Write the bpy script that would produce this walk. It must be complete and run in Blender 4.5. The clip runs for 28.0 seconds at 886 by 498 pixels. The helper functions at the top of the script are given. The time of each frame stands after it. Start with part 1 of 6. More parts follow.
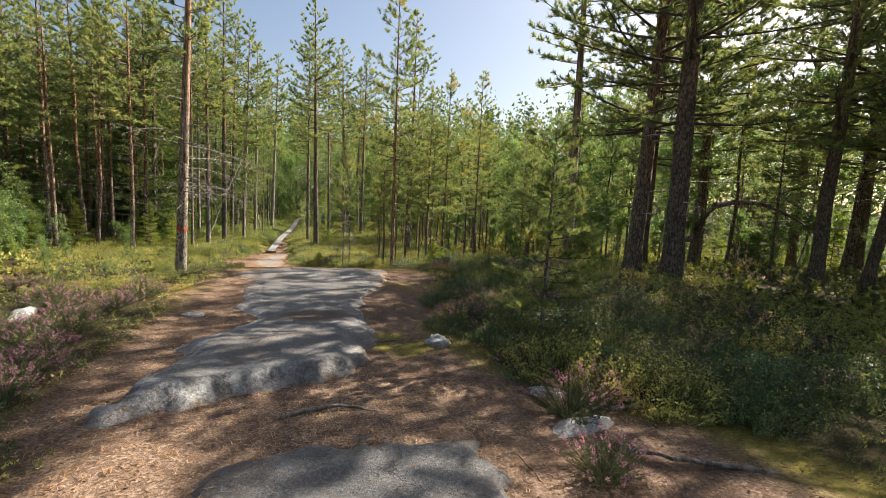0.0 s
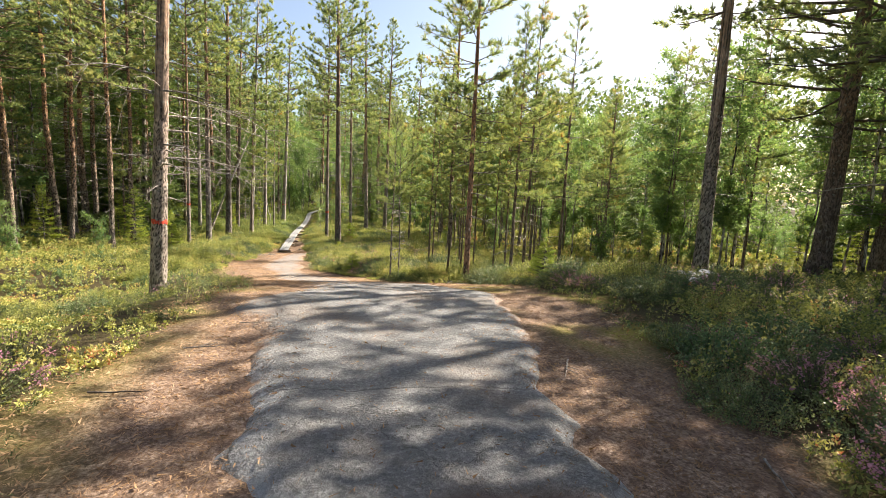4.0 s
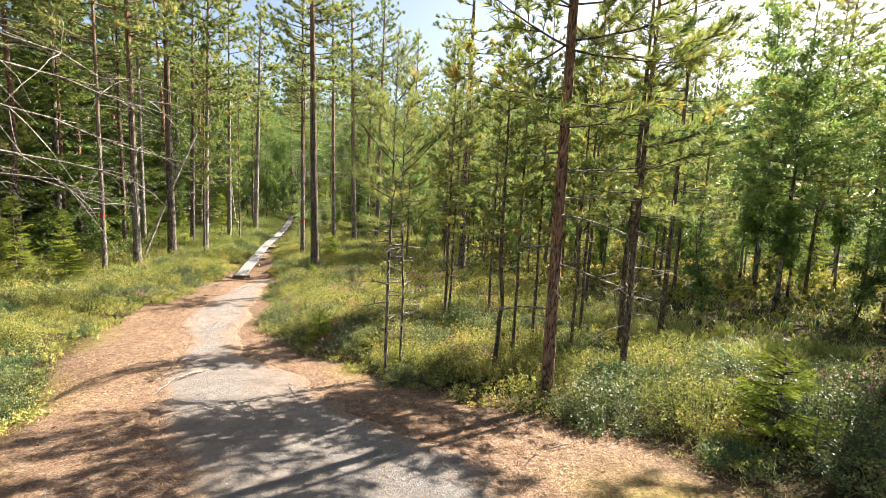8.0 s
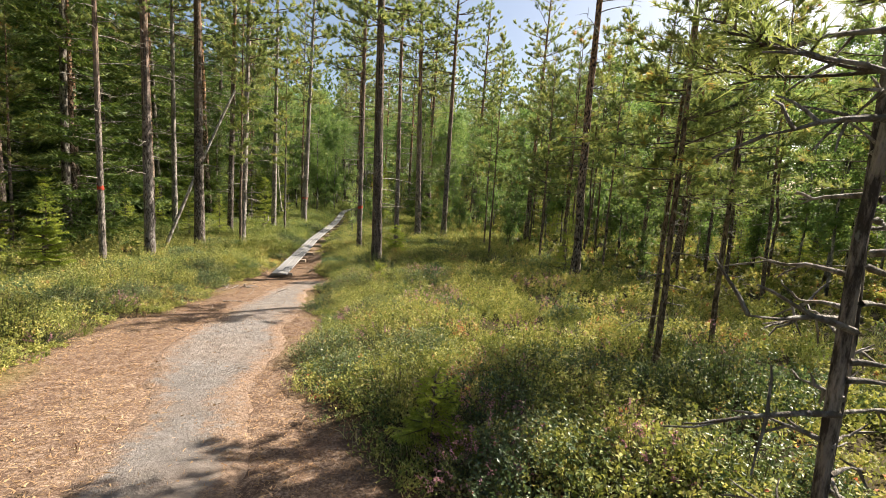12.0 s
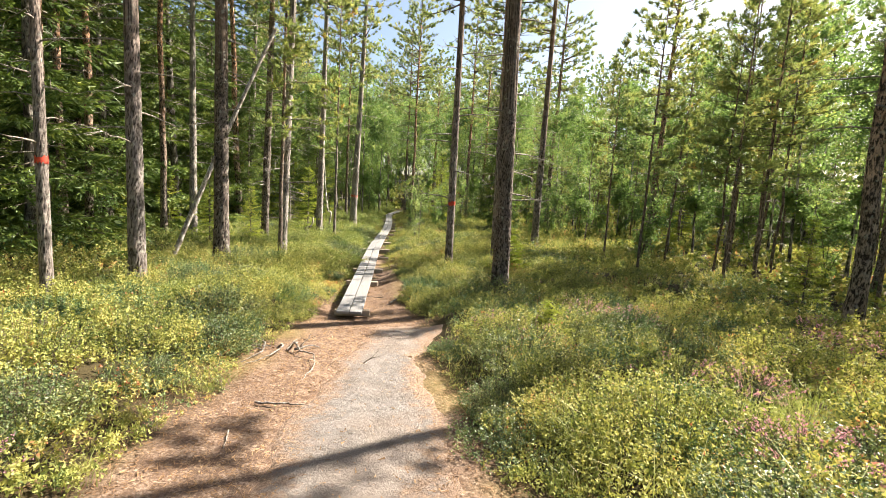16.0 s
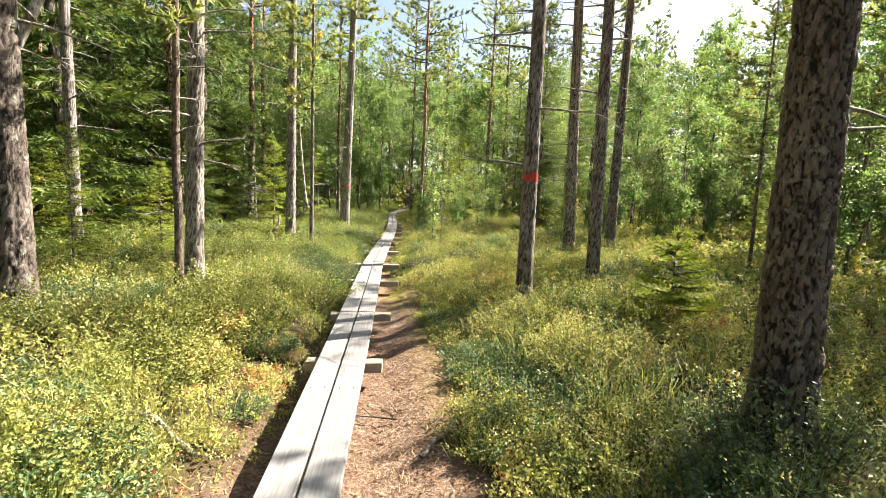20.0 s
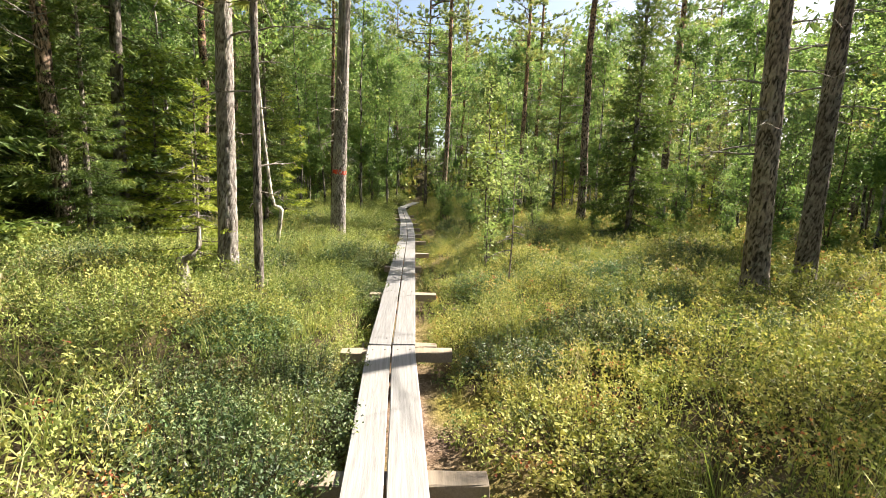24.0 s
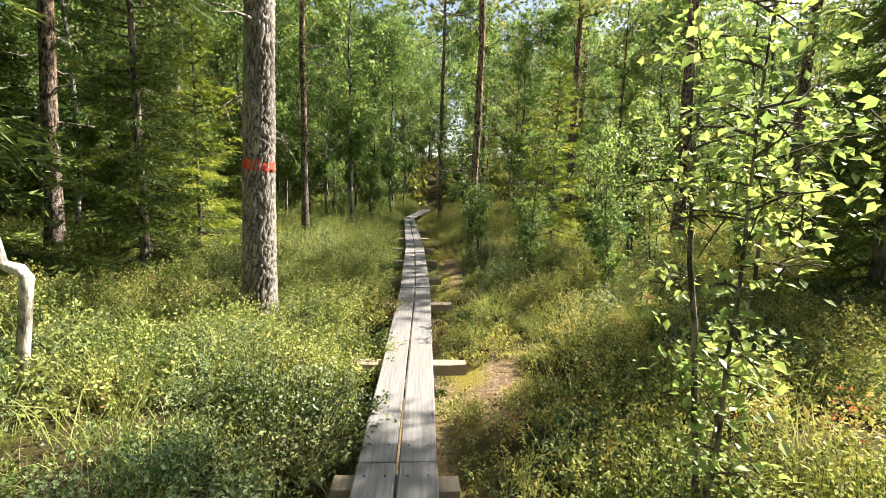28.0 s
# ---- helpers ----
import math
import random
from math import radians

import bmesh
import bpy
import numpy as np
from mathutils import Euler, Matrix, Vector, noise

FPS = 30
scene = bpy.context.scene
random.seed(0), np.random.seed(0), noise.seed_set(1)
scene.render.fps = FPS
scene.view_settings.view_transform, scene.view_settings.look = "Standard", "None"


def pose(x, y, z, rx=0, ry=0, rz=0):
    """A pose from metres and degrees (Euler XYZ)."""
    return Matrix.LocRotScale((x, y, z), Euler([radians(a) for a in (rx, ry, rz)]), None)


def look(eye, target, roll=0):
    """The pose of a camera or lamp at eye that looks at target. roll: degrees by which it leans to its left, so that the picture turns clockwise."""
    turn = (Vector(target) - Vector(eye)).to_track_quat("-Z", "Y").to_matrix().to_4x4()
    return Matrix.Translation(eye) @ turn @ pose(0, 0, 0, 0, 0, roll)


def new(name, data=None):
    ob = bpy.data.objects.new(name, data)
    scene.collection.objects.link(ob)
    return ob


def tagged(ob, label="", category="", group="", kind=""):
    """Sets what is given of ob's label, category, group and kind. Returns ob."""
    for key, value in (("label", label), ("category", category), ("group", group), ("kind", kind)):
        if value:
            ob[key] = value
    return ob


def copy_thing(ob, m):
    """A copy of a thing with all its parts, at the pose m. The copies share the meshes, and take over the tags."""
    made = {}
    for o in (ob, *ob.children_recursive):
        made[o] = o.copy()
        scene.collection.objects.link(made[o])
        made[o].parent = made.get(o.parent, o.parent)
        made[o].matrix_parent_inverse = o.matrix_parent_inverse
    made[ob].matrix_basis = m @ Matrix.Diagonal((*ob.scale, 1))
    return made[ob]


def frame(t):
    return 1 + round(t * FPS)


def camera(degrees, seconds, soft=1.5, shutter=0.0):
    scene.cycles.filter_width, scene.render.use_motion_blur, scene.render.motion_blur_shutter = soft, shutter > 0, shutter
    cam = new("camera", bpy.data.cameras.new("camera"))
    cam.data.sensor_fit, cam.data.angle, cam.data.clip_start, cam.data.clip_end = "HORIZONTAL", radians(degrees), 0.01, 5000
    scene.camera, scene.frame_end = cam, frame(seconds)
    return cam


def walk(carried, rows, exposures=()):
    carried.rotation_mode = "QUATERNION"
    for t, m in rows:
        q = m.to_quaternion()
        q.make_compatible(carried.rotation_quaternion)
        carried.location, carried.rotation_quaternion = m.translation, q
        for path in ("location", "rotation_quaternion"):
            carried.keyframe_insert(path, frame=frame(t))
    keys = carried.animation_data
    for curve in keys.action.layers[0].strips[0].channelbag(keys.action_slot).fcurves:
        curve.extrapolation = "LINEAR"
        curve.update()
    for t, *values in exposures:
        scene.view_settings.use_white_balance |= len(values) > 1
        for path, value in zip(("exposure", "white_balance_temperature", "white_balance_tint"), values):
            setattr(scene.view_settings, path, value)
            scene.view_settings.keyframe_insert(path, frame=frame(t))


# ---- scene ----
cam = camera(86.9, 28.0, soft=0.5)
METRES, EYE, TILT, LEAN, TURN = 40.0, 4.0, 0.0, 0.0, -14.7
ROWS = [
    (0.0, 0.0, 0.0, 0.0, 0.34, -6.62, -2.93),
    (0.5, -0.009, 0.014, -0.001, 0.94, -6.69, -2.95),
    (1.0, -0.0152, 0.0278, -0.0024, 1.34, -6.5, -3.03),
    (1.5, -0.0227, 0.0432, -0.0015, 1.66, -6.46, -3.07),
    (2.0, -0.0297, 0.0556, -0.0037, 1.77, -6.58, -3.14),
    (2.5, -0.0366, 0.0713, -0.0088, 1.95, -6.74, -3.22),
    (3.0, -0.044, 0.0875, -0.0126, 1.8, -6.99, -3.28),
    (3.5, -0.0502, 0.1062, -0.013, 1.44, -7.25, -3.21),
    (5.5, -0.0596, 0.1821, -0.0121, 0.85, -7.17, -2.69),
    (6.0, -0.0654, 0.2011, -0.0121, 0.82, -7.19, -2.56),
    (6.5, -0.0679, 0.2209, -0.0126, 0.41, -7.36, -2.47),
    (7.0, -0.0724, 0.2404, -0.0109, 0.38, -7.63, -2.46),
    (7.5, -0.0727, 0.2561, -0.0087, 0.24, -7.59, -2.65),
    (8.0, -0.0737, 0.272, -0.0082, 0.32, -7.51, -2.7),
    (8.5, -0.0757, 0.2867, -0.0092, 0.67, -7.37, -2.86),
    (9.0, -0.0783, 0.3029, -0.0124, 1.31, -7.23, -2.94),
    (9.5, -0.0838, 0.3165, -0.016, 2.02, -7.15, -3.08),
    (10.0, -0.0883, 0.3314, -0.0193, 2.73, -7.23, -3.15),
    (10.5, -0.0952, 0.3442, -0.0246, 3.59, -7.24, -3.21),
    (11.0, -0.101, 0.3603, -0.028, 4.47, -7.2, -3.23),
    (11.5, -0.11, 0.3743, -0.0303, 5.26, -7.22, -3.25),
    (12.0, -0.1175, 0.3908, -0.0329, 5.97, -7.38, -3.33),
    (12.5, -0.1258, 0.4064, -0.0371, 7.01, -7.5, -3.6),
    (14.5, -0.1636, 0.4698, -0.044, 9.66, -7.5, -3.9),
    (15.0, -0.1733, 0.4863, -0.0448, 9.73, -7.46, -3.68),
    (15.5, -0.1853, 0.5011, -0.0461, 9.72, -7.28, -3.57),
    (16.0, -0.1936, 0.5171, -0.0473, 9.27, -6.94, -3.38),
    (16.5, -0.2025, 0.5323, -0.0485, 9.03, -6.68, -3.32),
    (17.0, -0.207, 0.5488, -0.0506, 8.83, -6.47, -3.18),
    (17.5, -0.2139, 0.5668, -0.0537, 8.83, -6.19, -3.07),
    (18.0, -0.2178, 0.5847, -0.0554, 8.42, -6.14, -3.04),
    (18.5, -0.223, 0.6031, -0.0562, 8.5, -6.17, -3.03),
    (19.0, -0.2261, 0.6221, -0.0584, 8.63, -6.23, -2.96),
    (19.5, -0.2323, 0.6412, -0.0591, 9.08, -6.44, -2.86),
    (20.0, -0.2372, 0.659, -0.0598, 9.29, -6.82, -2.43),
    (20.5, -0.2445, 0.6761, -0.0601, 9.65, -7.16, -2.13),
    (21.0, -0.2498, 0.6913, -0.0617, 9.88, -7.43, -1.86),
    (21.5, -0.2575, 0.7073, -0.0637, 10.18, -7.68, -1.78),
    (23.5, -0.2783, 0.7746, -0.0613, 9.67, -8.16, -1.96),
    (24.0, -0.2825, 0.7917, -0.0612, 9.7, -8.08, -1.97),
    (24.5, -0.2861, 0.8095, -0.0607, 9.68, -8.08, -1.97),
    (25.0, -0.2908, 0.8258, -0.0609, 9.72, -8.04, -2.01),
    (25.5, -0.2941, 0.8437, -0.0611, 9.72, -8.13, -1.93),
    (26.0, -0.2989, 0.8611, -0.0613, 9.89, -8.17, -1.83),
    (26.5, -0.3018, 0.879, -0.0614, 9.99, -8.22, -1.59),
    (27.0, -0.307, 0.896, -0.0613, 10.47, -8.17, -1.44),
    (27.5, -0.3102, 0.9133, -0.0612, 10.68, -8.12, -1.37),
    (28.0, -0.316, 0.9301, -0.0608, 10.94, -7.92, -1.48),
]
walk(cam, [(t, pose(0, 0, EYE, TILT, LEAN, TURN) @ pose(METRES * x, METRES * y, METRES * z, 90 + pitch, roll, yaw)) for t, x, y, z, yaw, pitch, roll in ROWS],
     exposures=[(0.0, 1.46, 6750, 11), (1.0, 1.7, 6750, 11), (2.0, 1.9, 6750, 11), (3.0, 1.78, 6750, 11), (6.0, 2.3, 6750, 11), (7.0, 2.1, 6750, 11), (9.0, 1.98, 6750, 11), (10.0, 1.94, 6750, 11), (12.0, 1.48, 6750, 11), (15.0, 1.76, 6750, 11), (16.0, 2.0, 6750, 11), (17.0, 2.06, 6750, 11), (18.0, 1.9, 6750, 11), (20.0, 2.18, 6750, 11), (21.0, 2.06, 6750, 11), (24.0, 1.92, 6750, 11), (25.0, 1.94, 6750, 11), (26.0, 2.1, 6750, 11), (27.0, 2.3, 6750, 11), (28.0, 1.92, 6750, 11)])

# ---- light ----
SUN_AZ, SUN_EL = 26.0, 41.0
sun_dir = Vector((math.cos(radians(SUN_AZ)) * math.cos(radians(SUN_EL)), math.sin(radians(SUN_AZ)) * math.cos(radians(SUN_EL)), math.sin(radians(SUN_EL))))
world = bpy.data.worlds.new("sky")
scene.world = world
world.use_nodes = True
wn = world.node_tree
sky = wn.nodes.new("ShaderNodeTexSky")
sky.sky_type = "NISHITA"
sky.sun_disc = False
sky.sun_elevation = radians(SUN_EL)
sky.sun_rotation = radians(90 - SUN_AZ)
sky.air_density, sky.dust_density = 1.0, 2.2
wn.links.new(sky.outputs[0], wn.nodes["Background"].inputs[0])
wn.nodes["Background"].inputs[1].default_value = 0.058
lamp = bpy.data.lights.new("sun", "SUN")
lamp.energy, lamp.angle, lamp.color = 5.0, radians(0.53), (1.0, 0.92, 0.79)
sun = new("sun", lamp)
sun.matrix_world = look(sun_dir * 200, (0, 0, 0))

# ---- materials ----


def ramp(nt, fac, stops):
    r = nt.nodes.new("ShaderNodeValToRGB")
    e = r.color_ramp.elements
    while len(e) < len(stops):
        e.new(0.5)
    for k, (p, c) in enumerate(stops):
        e[k].position, e[k].color = p, (*c, 1)
    nt.links.new(fac, r.inputs[0])
    return r.outputs[0]


def tex_noise(nt, scale, detail=4.0, stretch=(1, 1, 1), space="Object", rough=0.6):
    tc = nt.nodes.new("ShaderNodeTexCoord")
    mp = nt.nodes.new("ShaderNodeMapping")
    mp.inputs["Scale"].default_value = stretch
    nt.links.new(tc.outputs[space], mp.inputs[0])
    n = nt.nodes.new("ShaderNodeTexNoise")
    n.inputs["Scale"].default_value, n.inputs["Detail"].default_value, n.inputs["Roughness"].default_value = scale, detail, rough
    nt.links.new(mp.outputs[0], n.inputs[0])
    return n.outputs[0], mp.outputs[0]


def mixc(nt, fac, a, b, kind="MIX"):
    m = nt.nodes.new("ShaderNodeMix")
    m.data_type, m.blend_type = "RGBA", kind
    for v, s in ((fac, m.inputs[0]), (a, m.inputs[6]), (b, m.inputs[7])):
        if isinstance(v, bpy.types.NodeSocket):
            nt.links.new(v, s)
        elif isinstance(v, (int, float)):
            s.default_value = v
        else:
            s.default_value = (*v, 1)
    return m.outputs[2]


def bump(nt, height, strength, distance):
    b = nt.nodes.new("ShaderNodeBump")
    b.inputs["Strength"].default_value, b.inputs["Distance"].default_value = strength, distance
    nt.links.new(height, b.inputs["Height"])
    return b.outputs[0]


def base_mat(name, rough=0.8, spec=0.3):
    m = bpy.data.materials.new(name)
    m.use_nodes = True
    b = m.node_tree.nodes["Principled BSDF"]
    b.inputs["Roughness"].default_value = rough
    b.inputs["Specular IOR Level"].default_value = spec
    return m, m.node_tree, b


def leaf_mat(name, stops, thin=0.4, rough=0.55, spec=0.22, patch=0.35):
    """Leaves: colour from leaf to leaf, from patch to patch and from plant to plant; light comes through."""
    m, nt, b = base_mat(name, rough, spec)
    geo = nt.nodes.new("ShaderNodeNewGeometry")
    info = nt.nodes.new("ShaderNodeObjectInfo")
    n, _ = tex_noise(nt, patch, 2.0, space="Object")
    nf, _ = tex_noise(nt, patch * 6, 2.0, space="Object")
    add = nt.nodes.new("ShaderNodeMath")
    add.operation = "MULTIPLY_ADD"
    nt.links.new(geo.outputs["Random Per Island"], add.inputs[0])
    add.inputs[1].default_value = 0.34
    sub = nt.nodes.new("ShaderNodeMath")
    sub.operation = "MULTIPLY_ADD"
    nt.links.new(n, sub.inputs[0])
    sub.inputs[1].default_value = 1.5
    sub2 = nt.nodes.new("ShaderNodeMath")
    sub2.operation = "MULTIPLY_ADD"
    nt.links.new(nf, sub2.inputs[0])
    sub2.inputs[1].default_value, sub2.inputs[2].default_value = 1.1, -1.0
    nt.links.new(sub2.outputs[0], sub.inputs[2])
    nt.links.new(sub.outputs[0], add.inputs[2])
    add2 = nt.nodes.new("ShaderNodeMath")
    add2.operation = "MULTIPLY_ADD"
    nt.links.new(info.outputs["Random"], add2.inputs[0])
    add2.inputs[1].default_value = 0.15
    nt.links.new(add.outputs[0], add2.inputs[2])
    col = ramp(nt, add2.outputs[0], stops)
    nt.links.new(col, b.inputs["Base Color"])
    tr = nt.nodes.new("ShaderNodeBsdfTranslucent")
    warm = mixc(nt, 1.0, col, (1.0, 0.98, 0.7), "MULTIPLY")
    gain = mixc(nt, 1.0, warm, (1.6, 1.6, 1.6), "MULTIPLY")
    nt.links.new(gain, tr.inputs[0])
    mx = nt.nodes.new("ShaderNodeMixShader")
    mx.inputs[0].default_value = thin
    nt.links.new(b.outputs[0], mx.inputs[1])
    nt.links.new(tr.outputs[0], mx.inputs[2])
    nt.links.new(mx.outputs[0], nt.nodes["Material Output"].inputs[0])
    return m


def bark_mat(name, low, high, cracks, z0, z1, plate=24.0, lichen=0.55, grooved=False):
    """Bark in upright plates, that changes from grey at the foot to its upper colour between the heights z0 and z1."""
    m, nt, b = base_mat(name, 0.9, 0.2)
    tc = nt.nodes.new("ShaderNodeTexCoord")
    sep = nt.nodes.new("ShaderNodeSeparateXYZ")
    nt.links.new(tc.outputs["Object"], sep.inputs[0])
    rng = nt.nodes.new("ShaderNodeMapRange")
    rng.inputs[1].default_value, rng.inputs[2].default_value = z0, z1
    nt.links.new(sep.outputs[2], rng.inputs[0])
    n, _ = tex_noise(nt, 3.0, 4.0)
    info = nt.nodes.new("ShaderNodeObjectInfo")
    body = mixc(nt, rng.outputs[0], low, high)
    tone = ramp(nt, n, [(0.3, (0.55, 0.52, 0.5)), (0.55, (1, 1, 1)), (0.75, (1.35, 1.3, 1.25))])
    body = mixc(nt, 1.0, body, tone, "MULTIPLY")
    own = ramp(nt, info.outputs["Random"], [(0.0, (0.75, 0.75, 0.78)), (1.0, (1.25, 1.2, 1.15))])
    body = mixc(nt, 1.0, body, own, "MULTIPLY")
    flake, _ = tex_noise(nt, plate, 6.0, (1.0, 1.0, 0.42), rough=0.7)
    crack = ramp(nt, flake, [(0.44, (0, 0, 0)), (0.57, (1, 1, 1))])
    if grooved:
        at = nt.nodes.new("ShaderNodeAttribute")
        at.attribute_name = "plate"
        crack = mixc(nt, 0.4, ramp(nt, at.outputs["Fac"], [(0.3, (0, 0, 0)), (0.72, (1, 1, 1))]), crack)
    body = mixc(nt, crack, cracks, body)
    n2, _ = tex_noise(nt, 14.0, 5.0)
    spots = ramp(nt, n2, [(0.58, (0, 0, 0)), (0.66, (lichen, lichen, lichen))])
    body = mixc(nt, spots, body, (0.36, 0.37, 0.32))
    nt.links.new(body, b.inputs["Base Color"])
    nt.links.new(bump(nt, flake, 1.0, 0.035), b.inputs["Normal"])
    return m


PINE_BARK = bark_mat("pine_bark", (0.33, 0.28, 0.245), (0.50, 0.29, 0.17), (0.03, 0.022, 0.018), 1.5, 7.0)
PINE_DARK = bark_mat("dark_pine_bark", (0.25, 0.2, 0.165), (0.4, 0.24, 0.15), (0.07, 0.053, 0.043), 1.5, 6.0)
PLATED = bark_mat("plated_pine_bark", (0.4, 0.355, 0.325), (0.48, 0.28, 0.165), (0.045, 0.036, 0.031), 2.5, 8.5, grooved=True)
PLATED_DARK = bark_mat("plated_dark_bark", (0.24, 0.205, 0.185), (0.33, 0.21, 0.13), (0.022, 0.018, 0.016), 3.0, 9.0, 40.0, 0.75, grooved=True)
PLATED_RED = bark_mat("plated_red_bark", (0.36, 0.24, 0.18), (0.46, 0.25, 0.14), (0.05, 0.034, 0.027), 0.5, 5.0, grooved=True)
PLATED_GREY = bark_mat("plated_grey_bark", (0.44, 0.42, 0.40), (0.46, 0.41, 0.37), (0.09, 0.075, 0.065), 0.0, 9.0, 24.0, 0.6, True)
GREY_BARK = bark_mat("grey_bark", (0.29, 0.27, 0.25), (0.33, 0.29, 0.25), (0.06, 0.05, 0.045), 0.0, 9.0, 14.0, 0.5)
BIRCH_BARK = bark_mat("birch_bark", (0.28, 0.26, 0.24), (0.5, 0.48, 0.45), (0.05, 0.045, 0.04), 0.0, 1.5, 7.0, 0.2)
BIRCH_PALE = bark_mat("pale_birch_bark", (0.5, 0.48, 0.45), (0.62, 0.6, 0.57), (0.1, 0.09, 0.08), 0.0, 1.5, 7.0, 0.2)
DEAD_WOOD = bark_mat("dead_wood", (0.4, 0.38, 0.35), (0.44, 0.42, 0.39), (0.14, 0.12, 0.1), 0.0, 5.0, 20.0, 0.2)
TWIG = bark_mat("twig_bark", (0.16, 0.135, 0.11), (0.22, 0.14, 0.09), (0.08, 0.065, 0.05), 2.0, 10.0, 20.0, 0.3)

NEEDLE = leaf_mat("pine_needles", [(0.0, (0.0579, 0.0923, 0.0482)), (0.4, (0.1614, 0.2128, 0.0869)), (0.75, (0.3137, 0.3456, 0.1358)), (1.0, (0.4865, 0.4147, 0.1749))], 0.42, 0.5, 0.25, 0.8)
NEEDLE_YOUNG = leaf_mat("young_pine_needles", [(0.0, (0.0598, 0.102, 0.0485)), (0.4, (0.1598, 0.214, 0.0809)), (0.8, (0.31, 0.336, 0.121)), (0.97, (0.4493, 0.377, 0.1298)), (1.0, (0.4784, 0.224, 0.0809))], 0.4, 0.5, 0.25, 1.2)
SPRUCE = leaf_mat("spruce_needles", [(0.0, (0.0246, 0.0534, 0.0186)), (0.45, (0.0819, 0.1333, 0.0359)), (0.8, (0.18, 0.2406, 0.0598)), (1.0, (0.295, 0.3295, 0.0797))], 0.22, 0.5, 0.25, 1.0)
BIRCH_LEAF = leaf_mat("birch_leaves", [(0.0, (0.0499, 0.1075, 0.0441)), (0.5, (0.1355, 0.22, 0.0735)), (0.9, (0.2543, 0.3421, 0.1197)), (1.0, (0.3628, 0.3519, 0.1103))], 0.45, 0.42, 0.4, 1.0)
ROWAN_LEAF = leaf_mat("sapling_leaves", [(0.0, (0.098, 0.17, 0.0683)), (0.5, (0.225, 0.32, 0.1137)), (1.0, (0.412, 0.45, 0.182))], 0.4, 0.4, 0.4)
SHRUB = leaf_mat("bilberry_leaves", [(0.0, (0.0318, 0.05, 0.021)), (0.25, (0.1007, 0.14, 0.042)), (0.5, (0.265, 0.285, 0.0788)), (0.76, (0.4346, 0.42, 0.1365)), (0.92, (0.53, 0.455, 0.189)), (0.98, (0.5724, 0.32, 0.1365)), (1.0, (0.4664, 0.16, 0.0945))], 0.24, 0.6, 0.2, 1.3)
SHRUB_GREEN = leaf_mat("green_bilberry_leaves", [(0.0, (0.0297, 0.055, 0.0227)), (0.28, (0.1007, 0.15, 0.0464)), (0.55, (0.2491, 0.3, 0.0864)), (0.82, (0.4028, 0.42, 0.1458)), (0.96, (0.4876, 0.43, 0.1836)), (1.0, (0.5088, 0.26, 0.1296))], 0.24, 0.6, 0.2, 1.3)
SHRUB_DEEP = leaf_mat("deep_green_leaves", [(0.0, (0.0287, 0.0557, 0.0313)), (0.4, (0.086, 0.1318, 0.0548)), (0.8, (0.2069, 0.2433, 0.0941)), (1.0, (0.4127, 0.375, 0.1568))], 0.25, 0.42, 0.4, 1.5)
SPRUCE_LIGHT = leaf_mat("young_spruce_needles", [(0.0, (0.10, 0.16, 0.03)), (0.45, (0.28, 0.35, 0.055)), (1.0, (0.5, 0.5, 0.1))], 0.3, 0.5, 0.25)
COWBERRY = leaf_mat("cowberry_leaves", [(0.0, (0.036, 0.078, 0.0329)), (0.5, (0.108, 0.18, 0.0748)), (1.0, (0.312, 0.384, 0.1937))], 0.2, 0.5, 0.25, 1.3)
HEATHER = leaf_mat("heather_leaves", [(0.0, (0.0473, 0.0675, 0.0306)), (0.5, (0.108, 0.135, 0.0595)), (0.85, (0.189, 0.189, 0.102)), (1.0, (0.297, 0.1485, 0.119))], 0.25, 0.7, 0.2, 0.5)
FLOWER = leaf_mat("heather_flowers", [(0.0, (0.3, 0.13, 0.22)), (0.6, (0.5, 0.26, 0.38)), (1.0, (0.42, 0.28, 0.22))], 0.4, 0.7, 0.2)
GRASS = leaf_mat("grass_blades", [(0.0, (0.0693, 0.1112, 0.0299)), (0.4, (0.2041, 0.257, 0.0674)), (0.75, (0.3888, 0.4018, 0.1646)), (1.0, (0.5357, 0.4633, 0.3293))], 0.3, 0.45, 0.3, 0.5)
FALLEN = leaf_mat("fallen_needles", [(0.0, (0.10, 0.055, 0.03)), (0.5, (0.29, 0.175, 0.095)), (1.0, (0.52, 0.36, 0.21))], 0.1, 0.7, 0.2)


